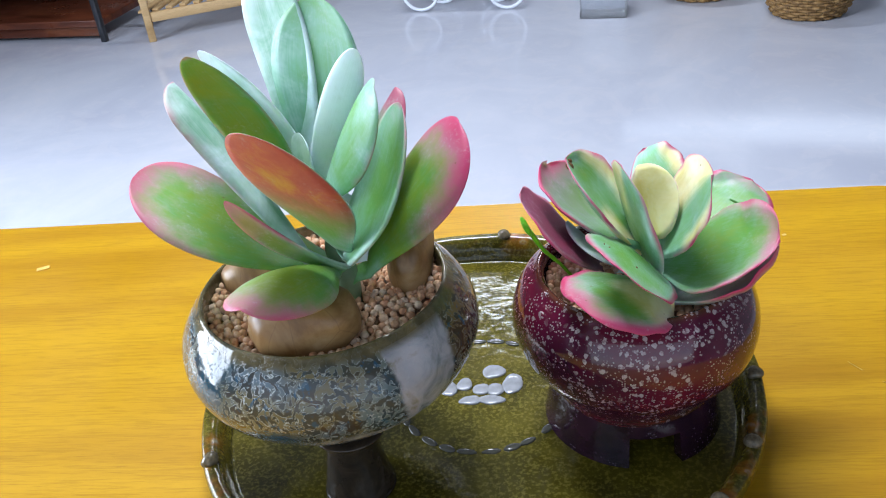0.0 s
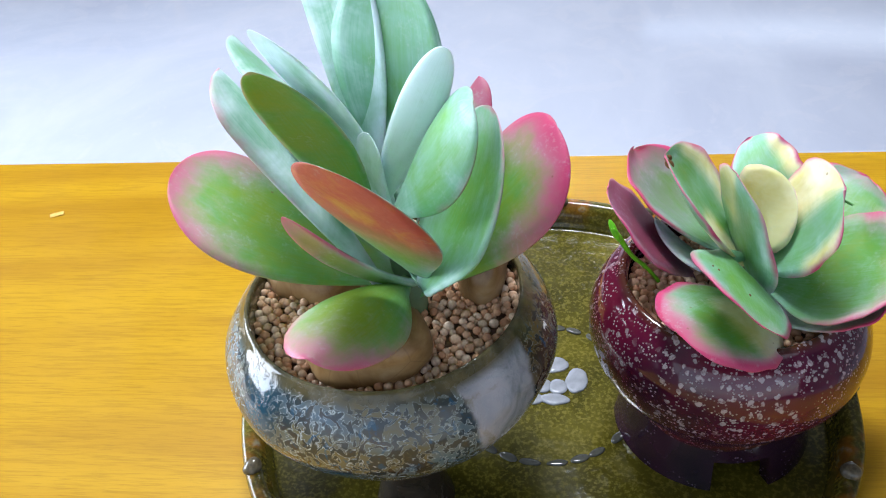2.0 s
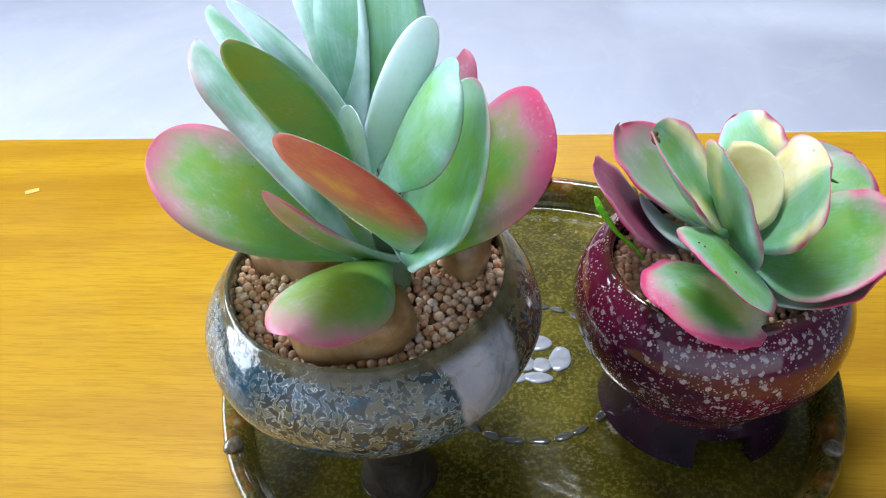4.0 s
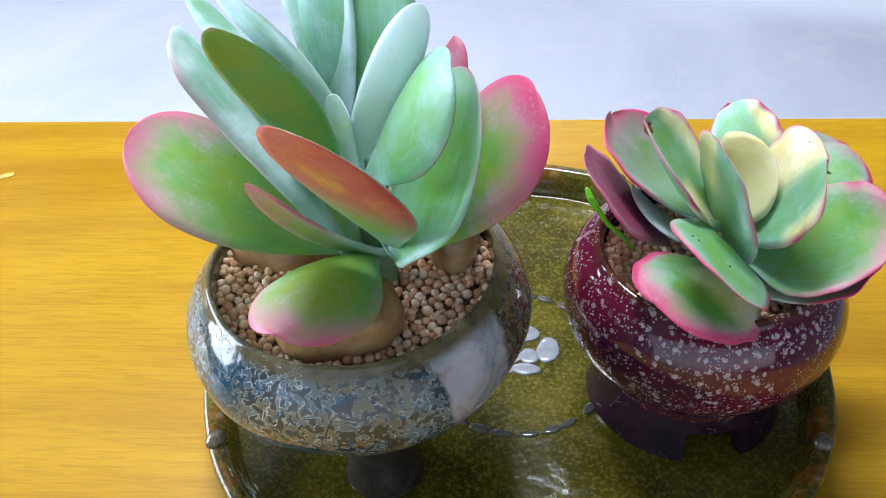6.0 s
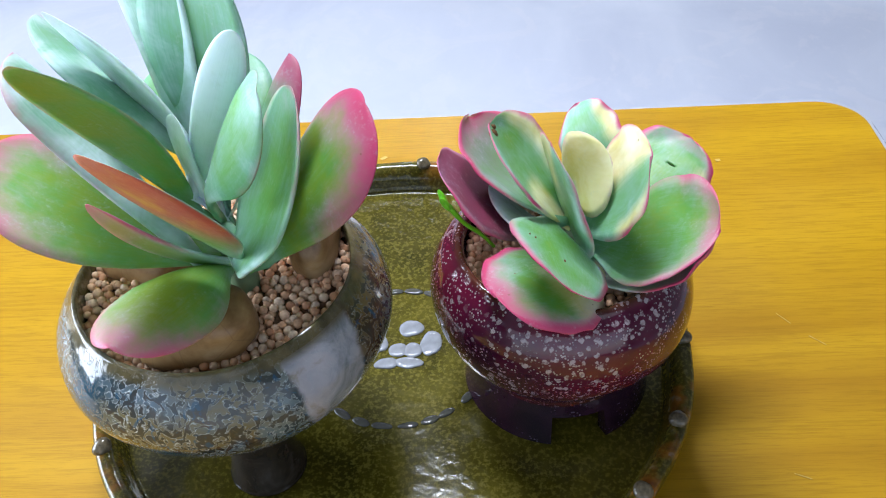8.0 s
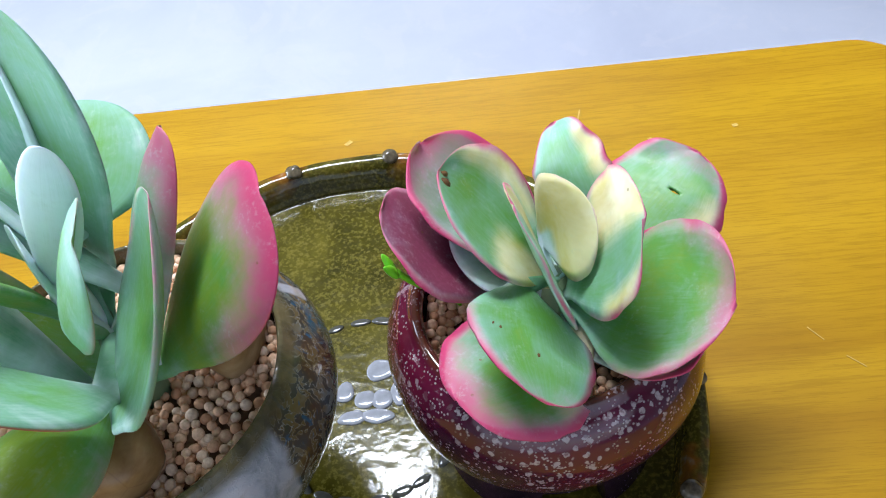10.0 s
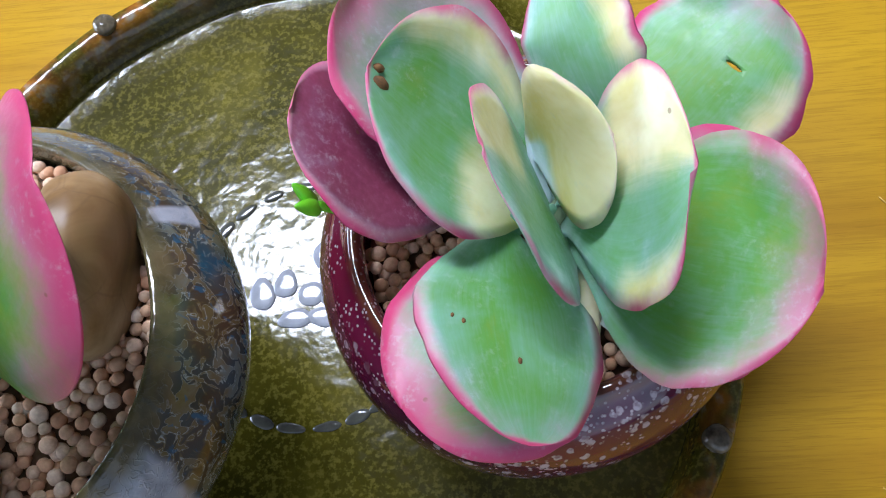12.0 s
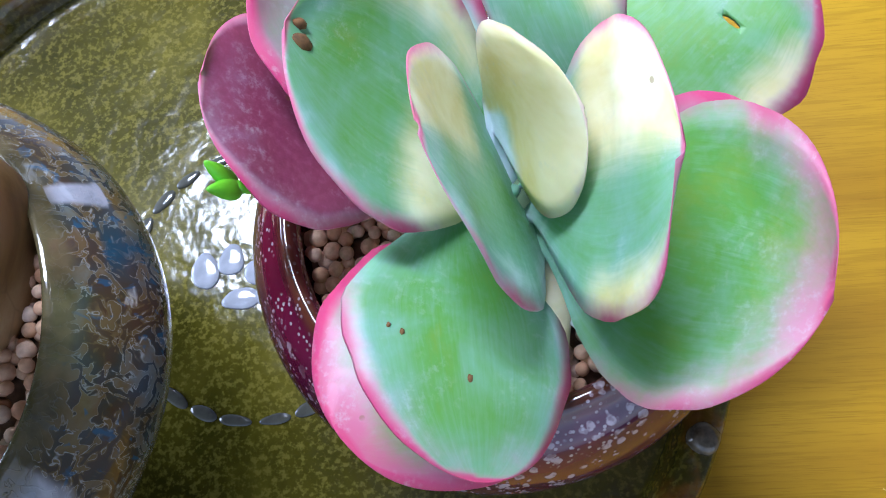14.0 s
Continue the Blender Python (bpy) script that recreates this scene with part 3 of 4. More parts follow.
def leaf(plant, base, tip, width, roll, bend, cup, wide, glauc=0.6, rim=0.8, blush=0.15, red=0.0, wine=0.0, cream=(), wavy=0.0, thick=0.0035, neck=0.22, seed=0.0, hole=None, scars=()):
    """One fleshy paddle leaf from base to tip (world metres). roll turns the blade about its axis, bend bows it,
    cup hollows it; cream: (side from, side to, along from, along to) of the pale sectors."""
    B, Tp = Vector(base), Vector(tip)
    ax = Tp - B
    length = ax.length
    ax = ax / length
    r = ax.cross(Vector((0, 0, 1))).normalized()
    u = r.cross(ax)
    a = radians(roll)
    side = math.cos(a) * r + math.sin(a) * u
    N = side.cross(ax)
    ns, nu = 30, 9
    inner = 1 if N.dot(plant.matrix_world.translation + Vector((0, 0, 0.16)) - (B + Tp) / 2) > 0 else -1
    bm = bmesh.new()
    names = ("edge", "glauc", "pink", "cream", "wine", "red", "across", "along")
    lay = {k: bm.verts.layers.float.new(k) for k in names}
    org = plant.matrix_world.translation
    rows = []
    stalk = Vector((org.x, org.y, max(org.z + 0.004, min(B.z - 0.012, org.z + 0.04))))
    for j in range(3 if (B - stalk).length > 0.006 else 0):        # the petiole, back to the stem
        f = j / 3
        c0 = stalk.lerp(B, f) + N * (0.002 * math.sin(f * 3.1))
        h = width / 2 * neck * (0.55 + 0.45 * f)
        ring = []
        for k in range(2 * nu):
            top = k < nu
            q = k / (nu - 1) if top else (2 * nu - 1 - k) / (nu - 1)
            w = 2 * q - 1
            vert = bm.verts.new(c0 + side * (h * w) + N * ((thick if top else -thick) * 0.6 * math.sqrt(max(0.02, 1 - w * w))) - org)
            vert[lay["glauc"]] = glauc + 0.25
            ring.append(vert)
        rows.append(ring)
    extra = len(rows)
    for i in range(ns + 1):
        s = 1 - (1 - i / ns) ** 1.7
        f = leaf_width(min(s, 0.9993), wide, neck)
        h = width / 2 * f
        mid = B + (Tp - B) * s + N * (4 * s * (1 - s) * bend * length)
        ring = []
        for k in range(2 * nu):
            top = k < nu
            q = k / (nu - 1) if top else (2 * nu - 1 - k) / (nu - 1)
            w = math.sin((q - 0.5) * math.pi) * 0.35 + (2 * q - 1) * 0.65
            wob = wavy * width * noise.noise(Vector((s * 5.5, w * 1.3 + seed, seed))) * smooth(0.25, 0.9, s)
            hh = h * (1 + 0.6 * wavy * noise.noise(Vector((s * 9, seed * 2.1, 4.0 if w > 0 else 0.0))))
            th = thick * (0.30 + 0.70 * math.sqrt(max(0.0, 1 - abs(w) ** 3))) * (1.15 - 0.75 * s ** 3) * min(1.0, 0.25 + 6 * (1 - s))
            p = mid + side * (hh * w) + N * (cup * h * w * w + wob * abs(w) ** 1.5) + N * (th / 2 if top else -th / 2)
            vert = bm.verts.new(p - org)
            e = 1 - (1 - abs(w) ** 1.0) * 1.0 if s < wide else max(abs(w) * 0.98, ((s - wide) / (1 - wide)) ** 1.4)
            grow = smooth(0.12, 0.5, s)
            vert[lay["edge"]] = e
            vert[lay["across"]] = w * 2.2 + seed
            vert[lay["along"]] = s * 0.42 + (0.0 if top else 5.0)
            vert[lay["glauc"]] = glauc + 0.25 * (1 - smooth(0.0, 0.3, s)) + 0.16 * smooth(0.35, 0.9, e)
            pk = rim * (0.75 + 0.5 * noise.noise(Vector((s * 7, (5 if w > 0 else 0) + seed, 2.0)))) * smooth(min(0.955, 0.86 + 0.15 * (0.5 + noise.noise(Vector((s * 3.2, (3 if w > 0 else 0) + seed, seed))))), 0.985, e) * grow + blush * smooth(0.35, 0.9, e) * grow + blush * 1.4 * smooth(0.45, 1.0, s)
            vert[lay["pink"]] = pk
            vert[lay["wine"]] = wine * (0.55 + 0.45 * smooth(0.1, 0.7, s))
            vert[lay["red"]] = red * (0.25 + 0.75 * smooth(0.1, 0.8, s)) * (0.12 if top == (inner > 0) else 1.0)
            vert[lay["glauc"]] += 0.18 if red > 0.3 and top == (inner > 0) else 0.0
            c = 0.0
            for u0, u1, s0, s1 in cream:
                c = max(c, smooth(u0 - 0.3, u0 + 0.3, w) * (1 - smooth(u1 - 0.3, u1 + 0.3, w)) * smooth(s0 - 0.15, s0 + 0.15, s) * (1 - smooth(s1 - 0.15, s1 + 0.15, s)))
            vert[lay["cream"]] = c
            ring.append(vert)
        rows.append(ring)
    m, holes = 2 * nu, []
    for i, (lo, hi) in enumerate(zip(rows, rows[1:])):
        for k in range(m):
            kk = k if k < nu else m - 2 - k
            if hole and (i - extra, kk) == hole and k not in (nu - 1, m - 1):
                quad = [lo[k], lo[(k + 1) % m], hi[(k + 1) % m], hi[k]]
                mid = sum((q.co for q in quad), Vector()) / 4
                ring = []
                for j in range(4):
                    a, b = quad[j].co, quad[(j + 1) % 4].co
                    for q, f in ((a, 0.5), ((a + b) / 2, 0.72)):
                        ring.append(bm.verts.new(mid + (q - mid) * f))
                        for key in names:
                            ring[-1][lay[key]] = quad[j][lay[key]]
                for j in range(4):
                    bm.faces.new((quad[j], ring[2 * j + 1], ring[2 * j], ring[2 * j - 1]))
                    bm.faces.new((quad[j], quad[(j + 1) % 4], ring[2 * j + 1]))
                holes.append(ring)
                continue
            bm.faces.new((lo[k], lo[(k + 1) % m], hi[(k + 1) % m], hi[k]))
    bm.faces.new(rows[0])
    bm.faces.new(rows[-1])
    if len(holes) == 2:
        a, b = holes
        for j in range(8):
            near = [min(b, key=lambda q: (q.co - v.co).length) for v in (a[j], a[(j + 1) % 8])]
            if near[0] is not near[1]:
                bm.faces.new((a[j], a[(j + 1) % 8], near[1], near[0]))
    ob = part("leaf", bm, M_LEAF, plant)
    for s, w, r in scars:
        hw = width / 2 * leaf_width(s, wide, neck)
        p = B + (Tp - B) * s + N * (4 * s * (1 - s) * bend * length) + side * (hw * w) + N * (cup * hw * w * w) - org
        sb = bmesh.new()
        bmesh.ops.create_icosphere(sb, subdivisions=2, radius=1)
        frame_m = Matrix((side, ax, N)).transposed()
        for v in sb.verts:
            k = 1 + 0.35 * noise.noise(v.co * 1.5 + Vector((seed, s, w)))
            v.co = p + frame_m @ Vector((v.co.x * r * k, v.co.y * r * 1.25 * k, v.co.z * thick * 0.62))
        part("scar", sb, M_SCAR, ob, "brown corky scar")
    return ob


SURF = 0.1425                # top of the clay pellets in the bowl
plant = thing("tall_succulent", (0.0376, 0.4608, SURF), "tall grey-green paddle-leaf succulent with pink leaf edges, in the stemmed bowl", "succulent", "succulents")
part("stem", tube([(0, 0, -0.012), (0.001, 0.001, 0.012), (-0.002, 0.003, 0.03), (-0.003, 0.005, 0.045)], [0.0085, 0.008, 0.007, 0.004], 14), plain("stem_green", (0.16, 0.25, 0.13), 0.6, 90), plant, "pale green stem")
leaf(plant, (0.0320, 0.4611, 0.1618), (-0.0690, 0.4613, 0.2257), 0.0776, 0.2, -0.061, 0.083, 0.7, glauc=0.10, rim=0.2, blush=0.30, seed=1.7)
leaf(plant, (0.0281, 0.4444, 0.1695), (-0.0368, 0.4701, 0.2745), 0.0590, 320.6, 0.020, -0.315, 0.81, glauc=0.68, rim=0.35, blush=0.12, seed=3.4)
leaf(plant, (0.0227, 0.4672, 0.1855), (0.0088, 0.3886, 0.3130), 0.0281, 351.4, 0.052, -0.156, 0.61, glauc=0.12, rim=0.5, blush=0.04, red=0.10, seed=5.1)
leaf(plant, (0.0482, 0.4721, 0.1969), (-0.0459, 0.5183, 0.2681), 0.0523, 318.0, -0.022, -0.258, 0.7, glauc=0.6, rim=0.3, blush=0.05, seed=6.8)
leaf(plant, (0.0370, 0.4611, 0.1710), (-0.0248, 0.4844, 0.2855), 0.0402, 295.7, 0.099, -0.085, 0.63, glauc=0.9, rim=0.15, blush=0.0, seed=8.5)
leaf(plant, (0.0207, 0.4811, 0.1952), (0.0015, 0.5300, 0.3188), 0.0542, 59.0, -0.059, 0.121, 0.74, glauc=0.70, rim=0.05, blush=0.0, seed=10.2)
leaf(plant, (0.0325, 0.4902, 0.1939), (0.0383, 0.5035, 0.3039), 0.0641, 4.5, 0.008, 0.142, 0.64, glauc=0.46, rim=0.25, blush=0.0, seed=11.9)
leaf(plant, (0.0244, 0.4619, 0.1987), (0.0683, 0.4439, 0.2934), 0.0199, 76.2, -0.003, 0.150, 0.67, glauc=1.3, rim=0.0, blush=0.0, seed=13.6)
leaf(plant, (0.0410, 0.4408, 0.2166), (0.0803, 0.4155, 0.2839), 0.0445, 311.4, 0.018, -0.241, 0.62, glauc=0.25, rim=0.4, blush=0.0, red=0.4, seed=15.3)
leaf(plant, (0.0209, 0.4900, 0.2059), (0.0326, 0.5404, 0.2341), 0.0740, 1.6, 0.050, 0.054, 0.44, glauc=0.45, rim=0.05, blush=0.0, seed=17.0)
leaf(plant, (0.0537, 0.4170, 0.1907), (0.0838, 0.4554, 0.2606), 0.0809, 31.4, -0.079, 0.121, 0.38, glauc=0.38, rim=0.45, blush=0.10, seed=18.7)
leaf(plant, (0.0504, 0.4555, 0.1692), (0.0762, 0.4958, 0.2539), 0.0353, 31.8, 0.077, -0.579, 0.58, glauc=0.45, rim=0.2, blush=0.32, seed=20.4)
leaf(plant, (0.0500, 0.4632, 0.1575), (0.1119, 0.4714, 0.2408), 0.0711, 346.4, 0.055, -0.253, 0.68, glauc=0.10, rim=0.15, blush=0.42, seed=22.1)
leaf(plant, (0.0503, 0.4238, 0.1960), (0.0304, 0.3791, 0.2804), 0.0626, 5.1, -0.008, 0.037, 0.58, glauc=0.34, rim=0.3, blush=0.0, red=0.95, seed=23.8)
leaf(plant, (0.0439, 0.4461, 0.1698), (-0.0064, 0.4247, 0.2259), 0.0157, 306.1, -0.082, -0.132, 0.64, glauc=0.3, rim=0.4, blush=0.25, red=0.45, seed=25.5)
leaf(plant, (0.0368, 0.4426, 0.1702), (0.0129, 0.3658, 0.1995), 0.0492, 3.5, 0.091, -0.430, 0.57, glauc=0.08, rim=0.25, blush=0.28, seed=27.2)
leaf(plant, (0.0389, 0.4614, 0.1794), (0.0278, 0.4620, 0.2445), 0.0233, 317.3, -0.059, -0.080, 0.85, glauc=0.95, rim=0.0, blush=0.0, seed=28.9)

SURF_P = 0.1165              # top of the pellets in the purple pot
plant = thing("variegated_succulent", (0.2150, 0.5030, SURF_P), "low variegated green and cream succulent with pink edges, in purple pot", "succulent", "succulents")
part("stem", tube([(0, 0, -0.012), (0.001, 0.001, 0.006), (0.0, 0.002, 0.022)], [0.009, 0.0085, 0.006], 14), plain("stem_pale", (0.22, 0.30, 0.16), 0.6, 90), plant, "pale green stem")
leaf(plant, (0.1911, 0.5242, 0.1110), (0.1397, 0.5255, 0.1684), 0.0634, 354.6, -0.036, 0.032, 0.59, glauc=0.6, rim=0.9, blush=0.10, wine=1.3, wavy=0.05, seed=30.6)
leaf(plant, (0.2148, 0.5150, 0.1283), (0.1577, 0.5715, 0.1652), 0.0699, 341.5, -0.094, 0.262, 0.63, glauc=0.48, rim=0.9, blush=0.30, wine=0.45, wavy=0.05, seed=32.3)
leaf(plant, (0.2116, 0.5077, 0.1330), (0.1681, 0.5228, 0.1921), 0.0700, 349.1, -0.017, 0.269, 0.58, glauc=0.40, rim=0.95, blush=0.05, cream=((-1.2, 0.1, -0.1, 0.50), (0.65, 1.2, 0.25, 0.95)), wavy=0.04, scars=((0.93, -0.1, 0.0024), (0.955, 0.12, 0.0014)), seed=34.0)
leaf(plant, (0.2194, 0.4990, 0.1169), (0.1981, 0.4913, 0.2012), 0.0651, 5.5, -0.003, 0.043, 0.54, glauc=0.5, rim=0.7, blush=0.1, cream=((0.05, 1.2, 0.55, 1.1),), wavy=0.04, seed=35.7)
leaf(plant, (0.2109, 0.5192, 0.1495), (0.2307, 0.5009, 0.1818), 0.0478, 293.3, 0.021, 0.199, 0.55, glauc=0.9, rim=0.5, blush=0.03, cream=((-1.2, 1.2, 0.25, 1.1), (-1.2, -0.1, 0.0, 1.1)), wavy=0.04, seed=37.4)
leaf(plant, (0.2203, 0.5013, 0.1355), (0.2476, 0.4847, 0.1960), 0.0653, 328.2, 0.006, 0.088, 0.66, glauc=0.48, rim=0.85, blush=0.06, cream=((-1.2, -0.05, 0.45, 1.2), (0.7, 1.3, 0.5, 0.95)), wavy=0.05, seed=39.1)
leaf(plant, (0.2394, 0.5174, 0.1486), (0.2211, 0.5648, 0.1762), 0.0414, 51.9, 0.120, -0.041, 0.5, glauc=0.5, rim=0.95, blush=0.1, cream=((0.55, 1.1, 0.35, 0.9),), wavy=0.14, seed=40.8)
leaf(plant, (0.2413, 0.5215, 0.1269), (0.2888, 0.5615, 0.1509), 0.0636, 356.3, 0.045, -0.099, 0.45, glauc=0.36, rim=0.95, blush=0.20, cream=((0.6, 1.2, 0.35, 0.75),), wavy=0.14, hole=(13, 4), seed=42.5)
leaf(plant, (0.2240, 0.4968, 0.1289), (0.2803, 0.4637, 0.1660), 0.0742, 344.7, -0.074, 0.246, 0.57, glauc=0.26, rim=0.5, blush=0.25, wavy=0.06, seed=44.2)
leaf(plant, (0.2242, 0.4831, 0.1140), (0.2869, 0.4843, 0.1481), 0.0811, 4.8, -0.104, 0.428, 0.57, glauc=0.5, rim=0.9, blush=0.3, wine=0.7, wavy=0.05, seed=45.9)
leaf(plant, (0.1989, 0.4918, 0.1490), (0.2040, 0.4275, 0.1601), 0.0605, 37.3, 0.019, -0.055, 0.46, glauc=0.36, rim=0.85, blush=0.14, wavy=0.05, scars=((0.52, 0.58, 0.0010), (0.66, 0.05, 0.0012), (0.5, 0.68, 0.0007)), seed=47.6)
leaf(plant, (0.2253, 0.4850, 0.1209), (0.1692, 0.4410, 0.1434), 0.0683, 5.2, 0.011, -0.131, 0.52, glauc=0.28, rim=1.0, blush=0.34, cream=((-1.2, 0.35, -0.1, 0.55),), wavy=0.05, seed=49.3)
leaf(plant, (0.2177, 0.5121, 0.1152), (0.1693, 0.5416, 0.1382), 0.0508, 323.7, -0.081, -0.147, 0.55, glauc=0.85, rim=0.3, blush=0.1, seed=51.0)

# ---------------------------------------------------------------- pellets and stones
def pellets(name, centre, radius, top, size, label, count, dome=0.0):
    """Round clay pellets heaped in a pot."""
    rnd = random.Random(7 + int(radius * 1e4))
    proto = bmesh.new()
    bmesh.ops.create_icosphere(proto, subdivisions=2, radius=1)
    pv = [v.co.copy() for v in proto.verts]
    pf = [[v.index for v in f.verts] for f in proto.faces]
    proto.free()
    verts, faces, placed = [], [], []
    tries = 0
    while len(placed) < count and tries < count * 45:
        tries += 1
        r = size * rnd.choice((0.8, 0.9, 1.0, 1.05, 1.15))
        a, d = rnd.uniform(0, 2 * math.pi), math.sqrt(rnd.random()) * (radius - r)
        x, y = d * math.cos(a), d * math.sin(a)
        if all((x - q[0]) ** 2 + (y - q[1]) ** 2 > (0.86 * (r + q[3])) ** 2 for q in placed):
            placed.append((x, y, top - r + rnd.uniform(-0.0012, 0.0008) + dome * (1 - (d / radius) ** 2), r))
    upper = list(placed)
    for x, y, z, r in upper:                       # a second layer shows in the gaps
        b = rnd.uniform(0, 6.28)
        placed.append((x + r * math.cos(b), y + r * math.sin(b), z - 0.95 * r, r * rnd.uniform(0.9, 1.1)))
    for x, y, z, r in placed:
        if math.hypot(x, y) > radius - 0.4 * r:
            continue
        o = len(verts)
        turn = Euler((rnd.random() * 6, rnd.random() * 6, rnd.random() * 6)).to_matrix()
        sx, sy = rnd.uniform(0.9, 1.08), rnd.uniform(0.9, 1.08)
        for c in pv:
            q = turn @ Vector((c.x * sx, c.y * sy, c.z))
            verts.append((x + r * q.x, y + r * q.y, z + r * q.z))
        faces.extend([i + o for i in f] for f in pf)
    me = bpy.data.meshes.new(name)
    me.from_pydata(verts, [], faces)
    for p in me.polygons:
        p.use_smooth = True
    me.materials.append(M_PELLET)
    ob = new(name, me)
    ob.location = (*centre, 0)
    return tagged(ob, label, "clay pellets", kind="stuff")


pellets("clay_pellets", BC, 0.0708, SURF, 0.0025, "round tan baked clay pellets covering the bowl's soil", 1500)
pellets("clay_pellets", PC, 0.0560, SURF_P, 0.0025, "round tan baked clay pellets covering the purple pot's soil", 1100)
for nm, c, r, z in (("soil", BC, 0.0690, SURF - 0.0055), ("soil", PC, 0.0553, SURF_P - 0.0055)):
    s = part(nm, lathe([(0.0, z - 0.02), (r * 0.9, z - 0.02), (r, z), (0.0, z)], 48, 1, closed=False), M_SOIL)
    s.location = (*c, 0)
    tagged(s, "dark potting soil under the clay pellets", "soil", kind="stuff")


def river_stone(at, size, turn, label, seed):
    """A smooth rounded stone of that size (x, y, z), half sunk in the pellets."""
    bm = bmesh.new()
    bmesh.ops.create_icosphere(bm, subdivisions=4, radius=1)
    for v in bm.verts:
        d = v.co.normalized()
        k = 1 + 0.13 * noise.noise(d * 1.3 + Vector((seed, seed, 0))) + 0.03 * noise.noise(d * 4 + Vector((0, seed, 0)))
        p = [math.copysign(abs(c) ** 0.85, c) for c in d]
        v.co = Vector((p[0] * size[0] / 2, p[1] * size[1] / 2, p[2] * size[2] / 2)) * k
    ob = part("river_stone", bm, M_STONE)
    ob.matrix_world = pose(*at, *turn)
    return tagged(ob, label, "stone", "stones in the bowl")


river_stone((0.022, 0.424, 0.149), (0.060, 0.042, 0.040), (0, 0, 8), "smooth tan river stone lying under a low leaf", 1.3)
river_stone((-0.019, 0.482, 0.143), (0.052, 0.034, 0.026), (0, 0, -14), "smooth brown river stone beside the bowl's rim", 4.1)
river_stone((0.0735, 0.489, 0.152), (0.026, 0.056, 0.046), (12, 0, -4), "pale tan cracked river stone standing by the bowl's rim", 7.7)

# ---------------------------------------------------------------- sprout
M_SPROUT = plain("bright_green_sprout", (0.16, 0.55, 0.01), 0.4, 200, 0.15)
sprout = thing("sprout", (0.171, 0.514, SURF_P), "bright green young sprout leaning over the pot's rim", "sprout")
part("stalk", tube(spline([(0.004, -0.004, -0.008), (-0.008, -0.003, 0.008), (-0.018, -0.008, 0.022), (-0.026, -0.012, 0.038)], 5), [0.0011] * 6 + [0.0013] * 6 + [0.0016] * 4, 8), M_SPROUT, sprout)
for dx, dy, tilt in ((-0.0275, -0.014, 18), (-0.0285, -0.010, -14)):
    bm = bmesh.new()
    bmesh.ops.create_icosphere(bm, subdivisions=3, radius=1)
    for v in bm.verts:
        v.co = Vector((v.co.x * 0.0018, v.co.y * 0.0026 * (1 - 0.5 * v.co.z), v.co.z * 0.0062))
    lf = part("seed_leaf", bm, M_SPROUT, sprout)
    lf.matrix_local = pose(dx, dy, 0.041, tilt, -24, 0)

# ---------------------------------------------------------------- mosaic set into the tray
def chip_bm(w, h, seed, sides=7):
    """A flat glazed chip with an uneven outline and rounded top."""
    bm = bmesh.new()
    ring = [Vector((w / 2 * math.cos(2 * math.pi * k / 20), h / 2 * math.sin(2 * math.pi * k / 20), 0)) for k in range(20)]
    ring = [p * (1 + 0.22 * noise.noise(Vector((p.x * 150 + seed, p.y * 150, seed)))) for p in ring]
    levels = ((1.0, 0.0), (1.0, 0.0007), (0.93, 0.0011), (0.6, 0.0013))
    rows = [[bm.verts.new((p.x * s, p.y * s, z)) for p in ring] for s, z in levels]
    for lo, hi in zip(rows, rows[1:]):
        for k in range(20):
            bm.faces.new((lo[k], lo[(k + 1) % 20], hi[(k + 1) % 20], hi[k]))
    bm.faces.new(rows[0])
    bm.faces.new(rows[-1])
    return bm


FLOOR_T = 0.0108
MX, MY = 0.0985 - TC[0], 0.5245 - TC[1]
rnd = random.Random(5)
for x, y, w, h, rz in ((0.014, 0.020, 0.014, 0.013, 10), (0.028, 0.005, 0.012, 0.019, -14), (0.0055, 0.0005, 0.011, 0.010, 0), (0.016, 0.0, 0.010, 0.011, 20), (-0.007, 0.006, 0.010, 0.012, -10),
                       (0.013, -0.011, 0.018, 0.008, -4), (-0.002, -0.011, 0.014, 0.008, 6), (-0.018, 0.002, 0.010, 0.014, 8)):
    c = part("mosaic_chip", chip_bm(w * 1.18, h * 1.18, x * 900), M_WHITE, tray, "white glazed chip")
    c.matrix_local = pose(MX + x, MY + y, FLOOR_T, 0, 0, rz)
M_RINGCHIP = plain("dark_olive_glaze", (0.07, 0.07, 0.055), 0.07, 150, 0.3)
for k in range(26):
    a = 2 * math.pi * k / 26 + rnd.uniform(-0.03, 0.03)
    c = part("mosaic_chip", chip_bm(rnd.uniform(0.0115, 0.0135), rnd.uniform(0.0045, 0.0065), k * 3.3), M_RINGCHIP, tray)
    c.matrix_local = pose(0.003 + 0.0592 * math.cos(a), 0.0017 + 0.0592 * math.sin(a), FLOOR_T, 0, 0, math.degrees(a) + 90)

# ---------------------------------------------------------------- far side of the room
def rods(name, pts, r, mat, parent, seg=8, label=""):
    return part(name, tube(pts, r, seg), mat, parent, label)


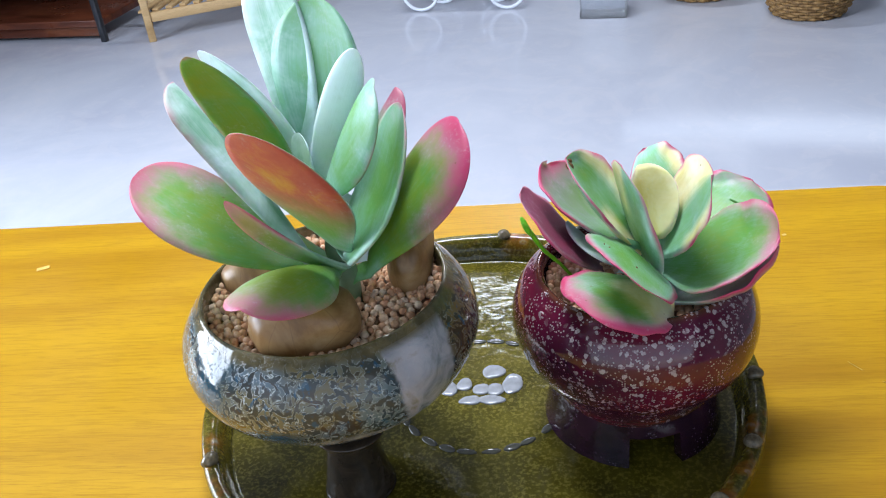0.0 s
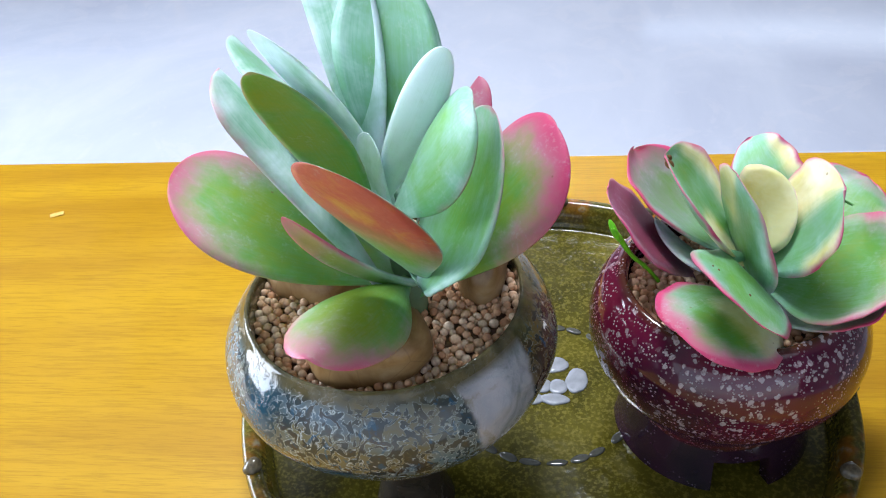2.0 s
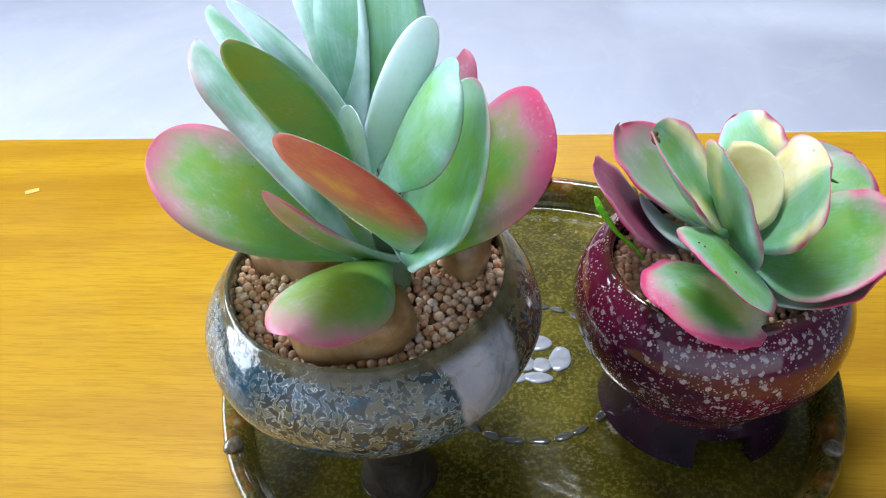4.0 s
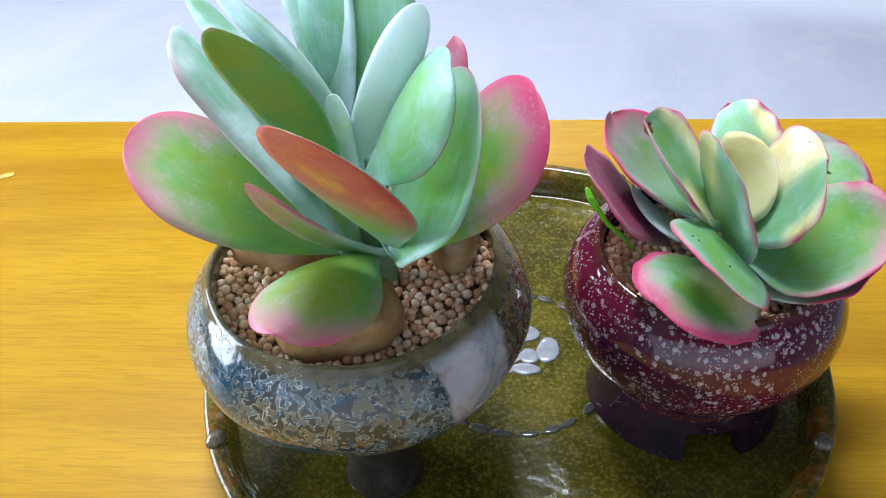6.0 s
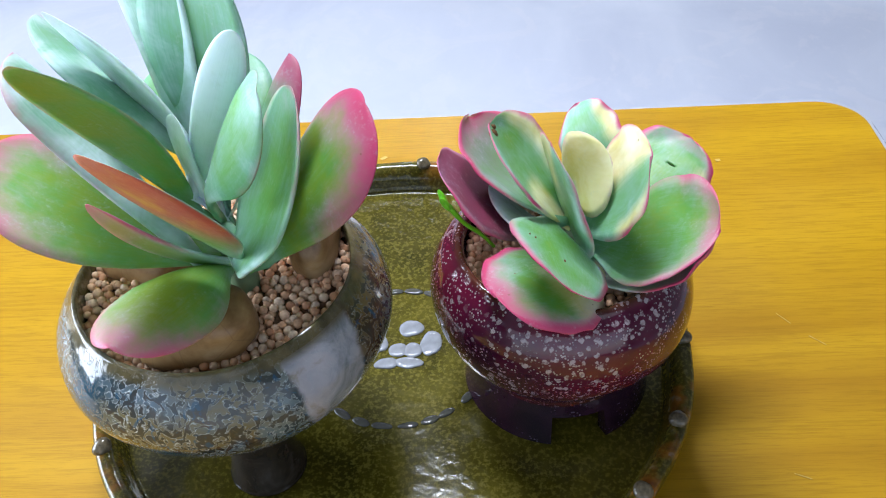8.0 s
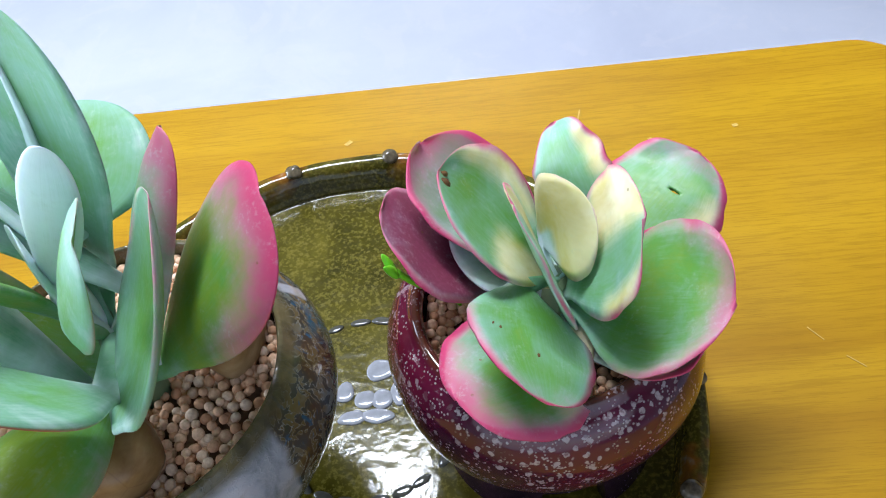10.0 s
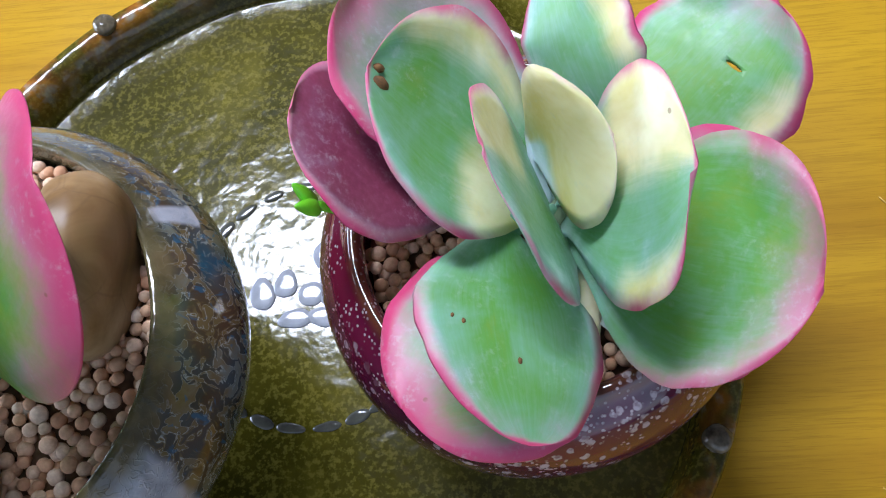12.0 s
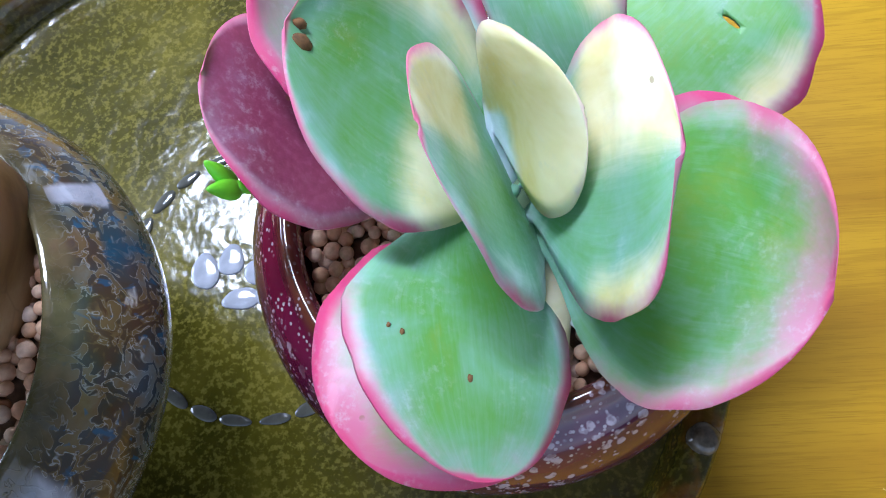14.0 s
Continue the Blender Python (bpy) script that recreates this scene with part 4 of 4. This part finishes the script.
shelf = thing("low_shelf", (-2.145, 4.251, FLOOR), "dark reddish-brown wooden shelf on black metal legs", "shelf", rz=-8.6)
part("board", box_bm(-0.9, 0.25, -0.20, 0.25, 0.065, 0.10, 0.004), M_DARKWOOD, shelf)
part("board", box_bm(-0.9, 0.25, -0.18, 0.25, 0.42, 0.45, 0.004), M_DARKWOOD, shelf)
part("back_panel", box_bm(-0.9, 0.25, 0.245, 0.26, 0.10, 0.42, 0.002), M_DARKWOOD, shelf)
part("front_rail", box_bm(-0.89, 0.24, -0.185, -0.17, 0.018, 0.062, 0.003), M_DARKWOOD, shelf, "dark lower rail")
for x in (-0.914, 0.262):
    for y in (-0.215, 0.262):
        part("leg", box_bm(x - 0.014, x + 0.014, y - 0.014, y + 0.014, 0.0, 0.46, 0.003), M_BLACK, shelf, "black metal leg")

rack = thing("slatted_rack", (-1.653, 3.943, FLOOR), "pale pine rack with diagonal slats", "rack", rz=24)
for x in (0.0, 0.76):
    for y in (0.0, 0.30):
        part("post", box_bm(x - 0.017, x + 0.017, y - 0.017, y + 0.017, 0.0, 0.5, 0.003), M_PINE, rack)
for y in (0.0, 0.30):
    part("rail", box_bm(0.018, 0.742, y - 0.012, y + 0.012, 0.09, 0.135, 0.003), M_PINE, rack)
for k in range(11):
    bm = box_bm(-0.016, 0.016, -0.17, 0.17, 0.136, 0.148, 0.002)
    bmesh.ops.rotate(bm, verts=bm.verts, cent=(0, 0, 0), matrix=Matrix.Rotation(radians(-28), 3, "Z"))
    sl = part("slat", bm, M_PINE, rack)
    sl.location = (0.06 + k * 0.064, 0.15, 0)


def clear_mat():
    n = Nodes("clear_acrylic")
    return n.done((0.93, 0.96, 1.0), 0.05, Transmission_Weight=0.9, IOR=1.3)


M_CLEAR = clear_mat()
M_RINGS = plain("pale_plastic", (0.75, 0.79, 0.86), 0.25, 30, 0.05)
cart = thing("clear_stand", (-0.169, 4.055, FLOOR), "clear plastic stand on pale curled feet", "stand", rz=-9)
for x in (-0.205, -0.13, 0.205, 0.14):
    pts = [(x + 0.085 * math.cos(a), 0.0 if abs(x) > 0.2 else 0.12, 0.095 + 0.085 * math.sin(a)) for a in (k * math.pi / 12 for k in range(25))]
    rods("curled_foot", pts, 0.008, M_RINGS, cart)
part("lower_tray", box_bm(-0.24, 0.24, -0.02, 0.16, 0.185, 0.195, 0.003), M_CLEAR, cart, "clear plastic tray")
part("upper_tray", box_bm(-0.24, 0.24, -0.02, 0.16, 0.40, 0.41, 0.003), M_CLEAR, cart, "clear plastic tray")
for x in (-0.22, 0.22):
    rods("upright", [(x, 0.07, 0.195), (x, 0.07, 0.40)], 0.007, M_RINGS, cart)
box = thing("clear_box", (0.461, 3.855, FLOOR), "clear plastic storage box on the floor", "box", rz=-9)
for x0, x1, y0, y1, z0, z1 in ((-0.10, 0.10, -0.08, 0.08, 0.0, 0.006), (-0.10, -0.094, -0.08, 0.08, 0.008, 0.2), (0.094, 0.10, -0.08, 0.08, 0.008, 0.2), (-0.092, 0.092, -0.08, -0.074, 0.008, 0.2), (-0.092, 0.092, 0.074, 0.08, 0.008, 0.2)):
    part("panel", box_bm(x0, x1, y0, y1, z0, z1, 0.001), M_CLEAR, box)


def wicker_mat():
    n = Nodes("wicker")
    v = n.coords()
    c = n.ramp(n.noise(60, v, 4), (0.3, (0.13, 0.065, 0.018)), (0.55, (0.30, 0.17, 0.055)), (0.75, (0.42, 0.27, 0.11)))
    n.bump(n.noise(160, v, 3), 0.3, 0.002)
    return n.done(c, 0.65)


M_WICKER = wicker_mat()


def basket(at, r, h):
    """A round wicker basket: stakes with weavers wound in and out of them."""
    b = thing("wicker_basket", at, "round brown woven wicker basket on the stone floor", "basket", "baskets")

    def rad(z):
        return r * (0.80 + 0.42 * math.sin(min(1.0, z / h) * math.pi * 0.62))
    part("bottom", lathe([(0.0, 0.002), (r * 0.8, 0.002), (r * 0.8, 0.012), (0.0, 0.012)], 40, 1, closed=False), M_WICKER, b)
    n, rows, per = 30, int(h / 0.013), 120
    bm = bmesh.new()
    for j in range(rows):
        z = 0.010 + j * 0.013
        ring = []
        for k in range(per):
            a = 2 * math.pi * k / per
            wv = 0.005 * math.cos(a * n / 2 + math.pi * (j % 2))
            ring.append([bm.verts.new(((rad(z) + wv + 0.0065 * math.cos(q)) * math.cos(a), (rad(z) + wv + 0.0065 * math.cos(q)) * math.sin(a), z + 0.0065 * math.sin(q))) for q in (k2 * math.pi / 3 for k2 in range(6))])
        for k in range(per):
            lo, hi = ring[k], ring[(k + 1) % per]
            for q in range(6):
                bm.faces.new((lo[q], lo[(q + 1) % 6], hi[(q + 1) % 6], hi[q]))
    part("weave", bm, M_WICKER, b)
    for k in range(n):
        a = 2 * math.pi * k / n
        part("stake", tube([(rad(z) * math.cos(a), rad(z) * math.sin(a), z) for z in (0.006, h * 0.25, h * 0.5, h * 0.75, h + 0.01)], 0.004, 6), M_WICKER, b)
    return b


basket((1.265, 3.664, FLOOR), 0.165, 0.24)
basket((0.903, 4.027, FLOOR), 0.165, 0.24)
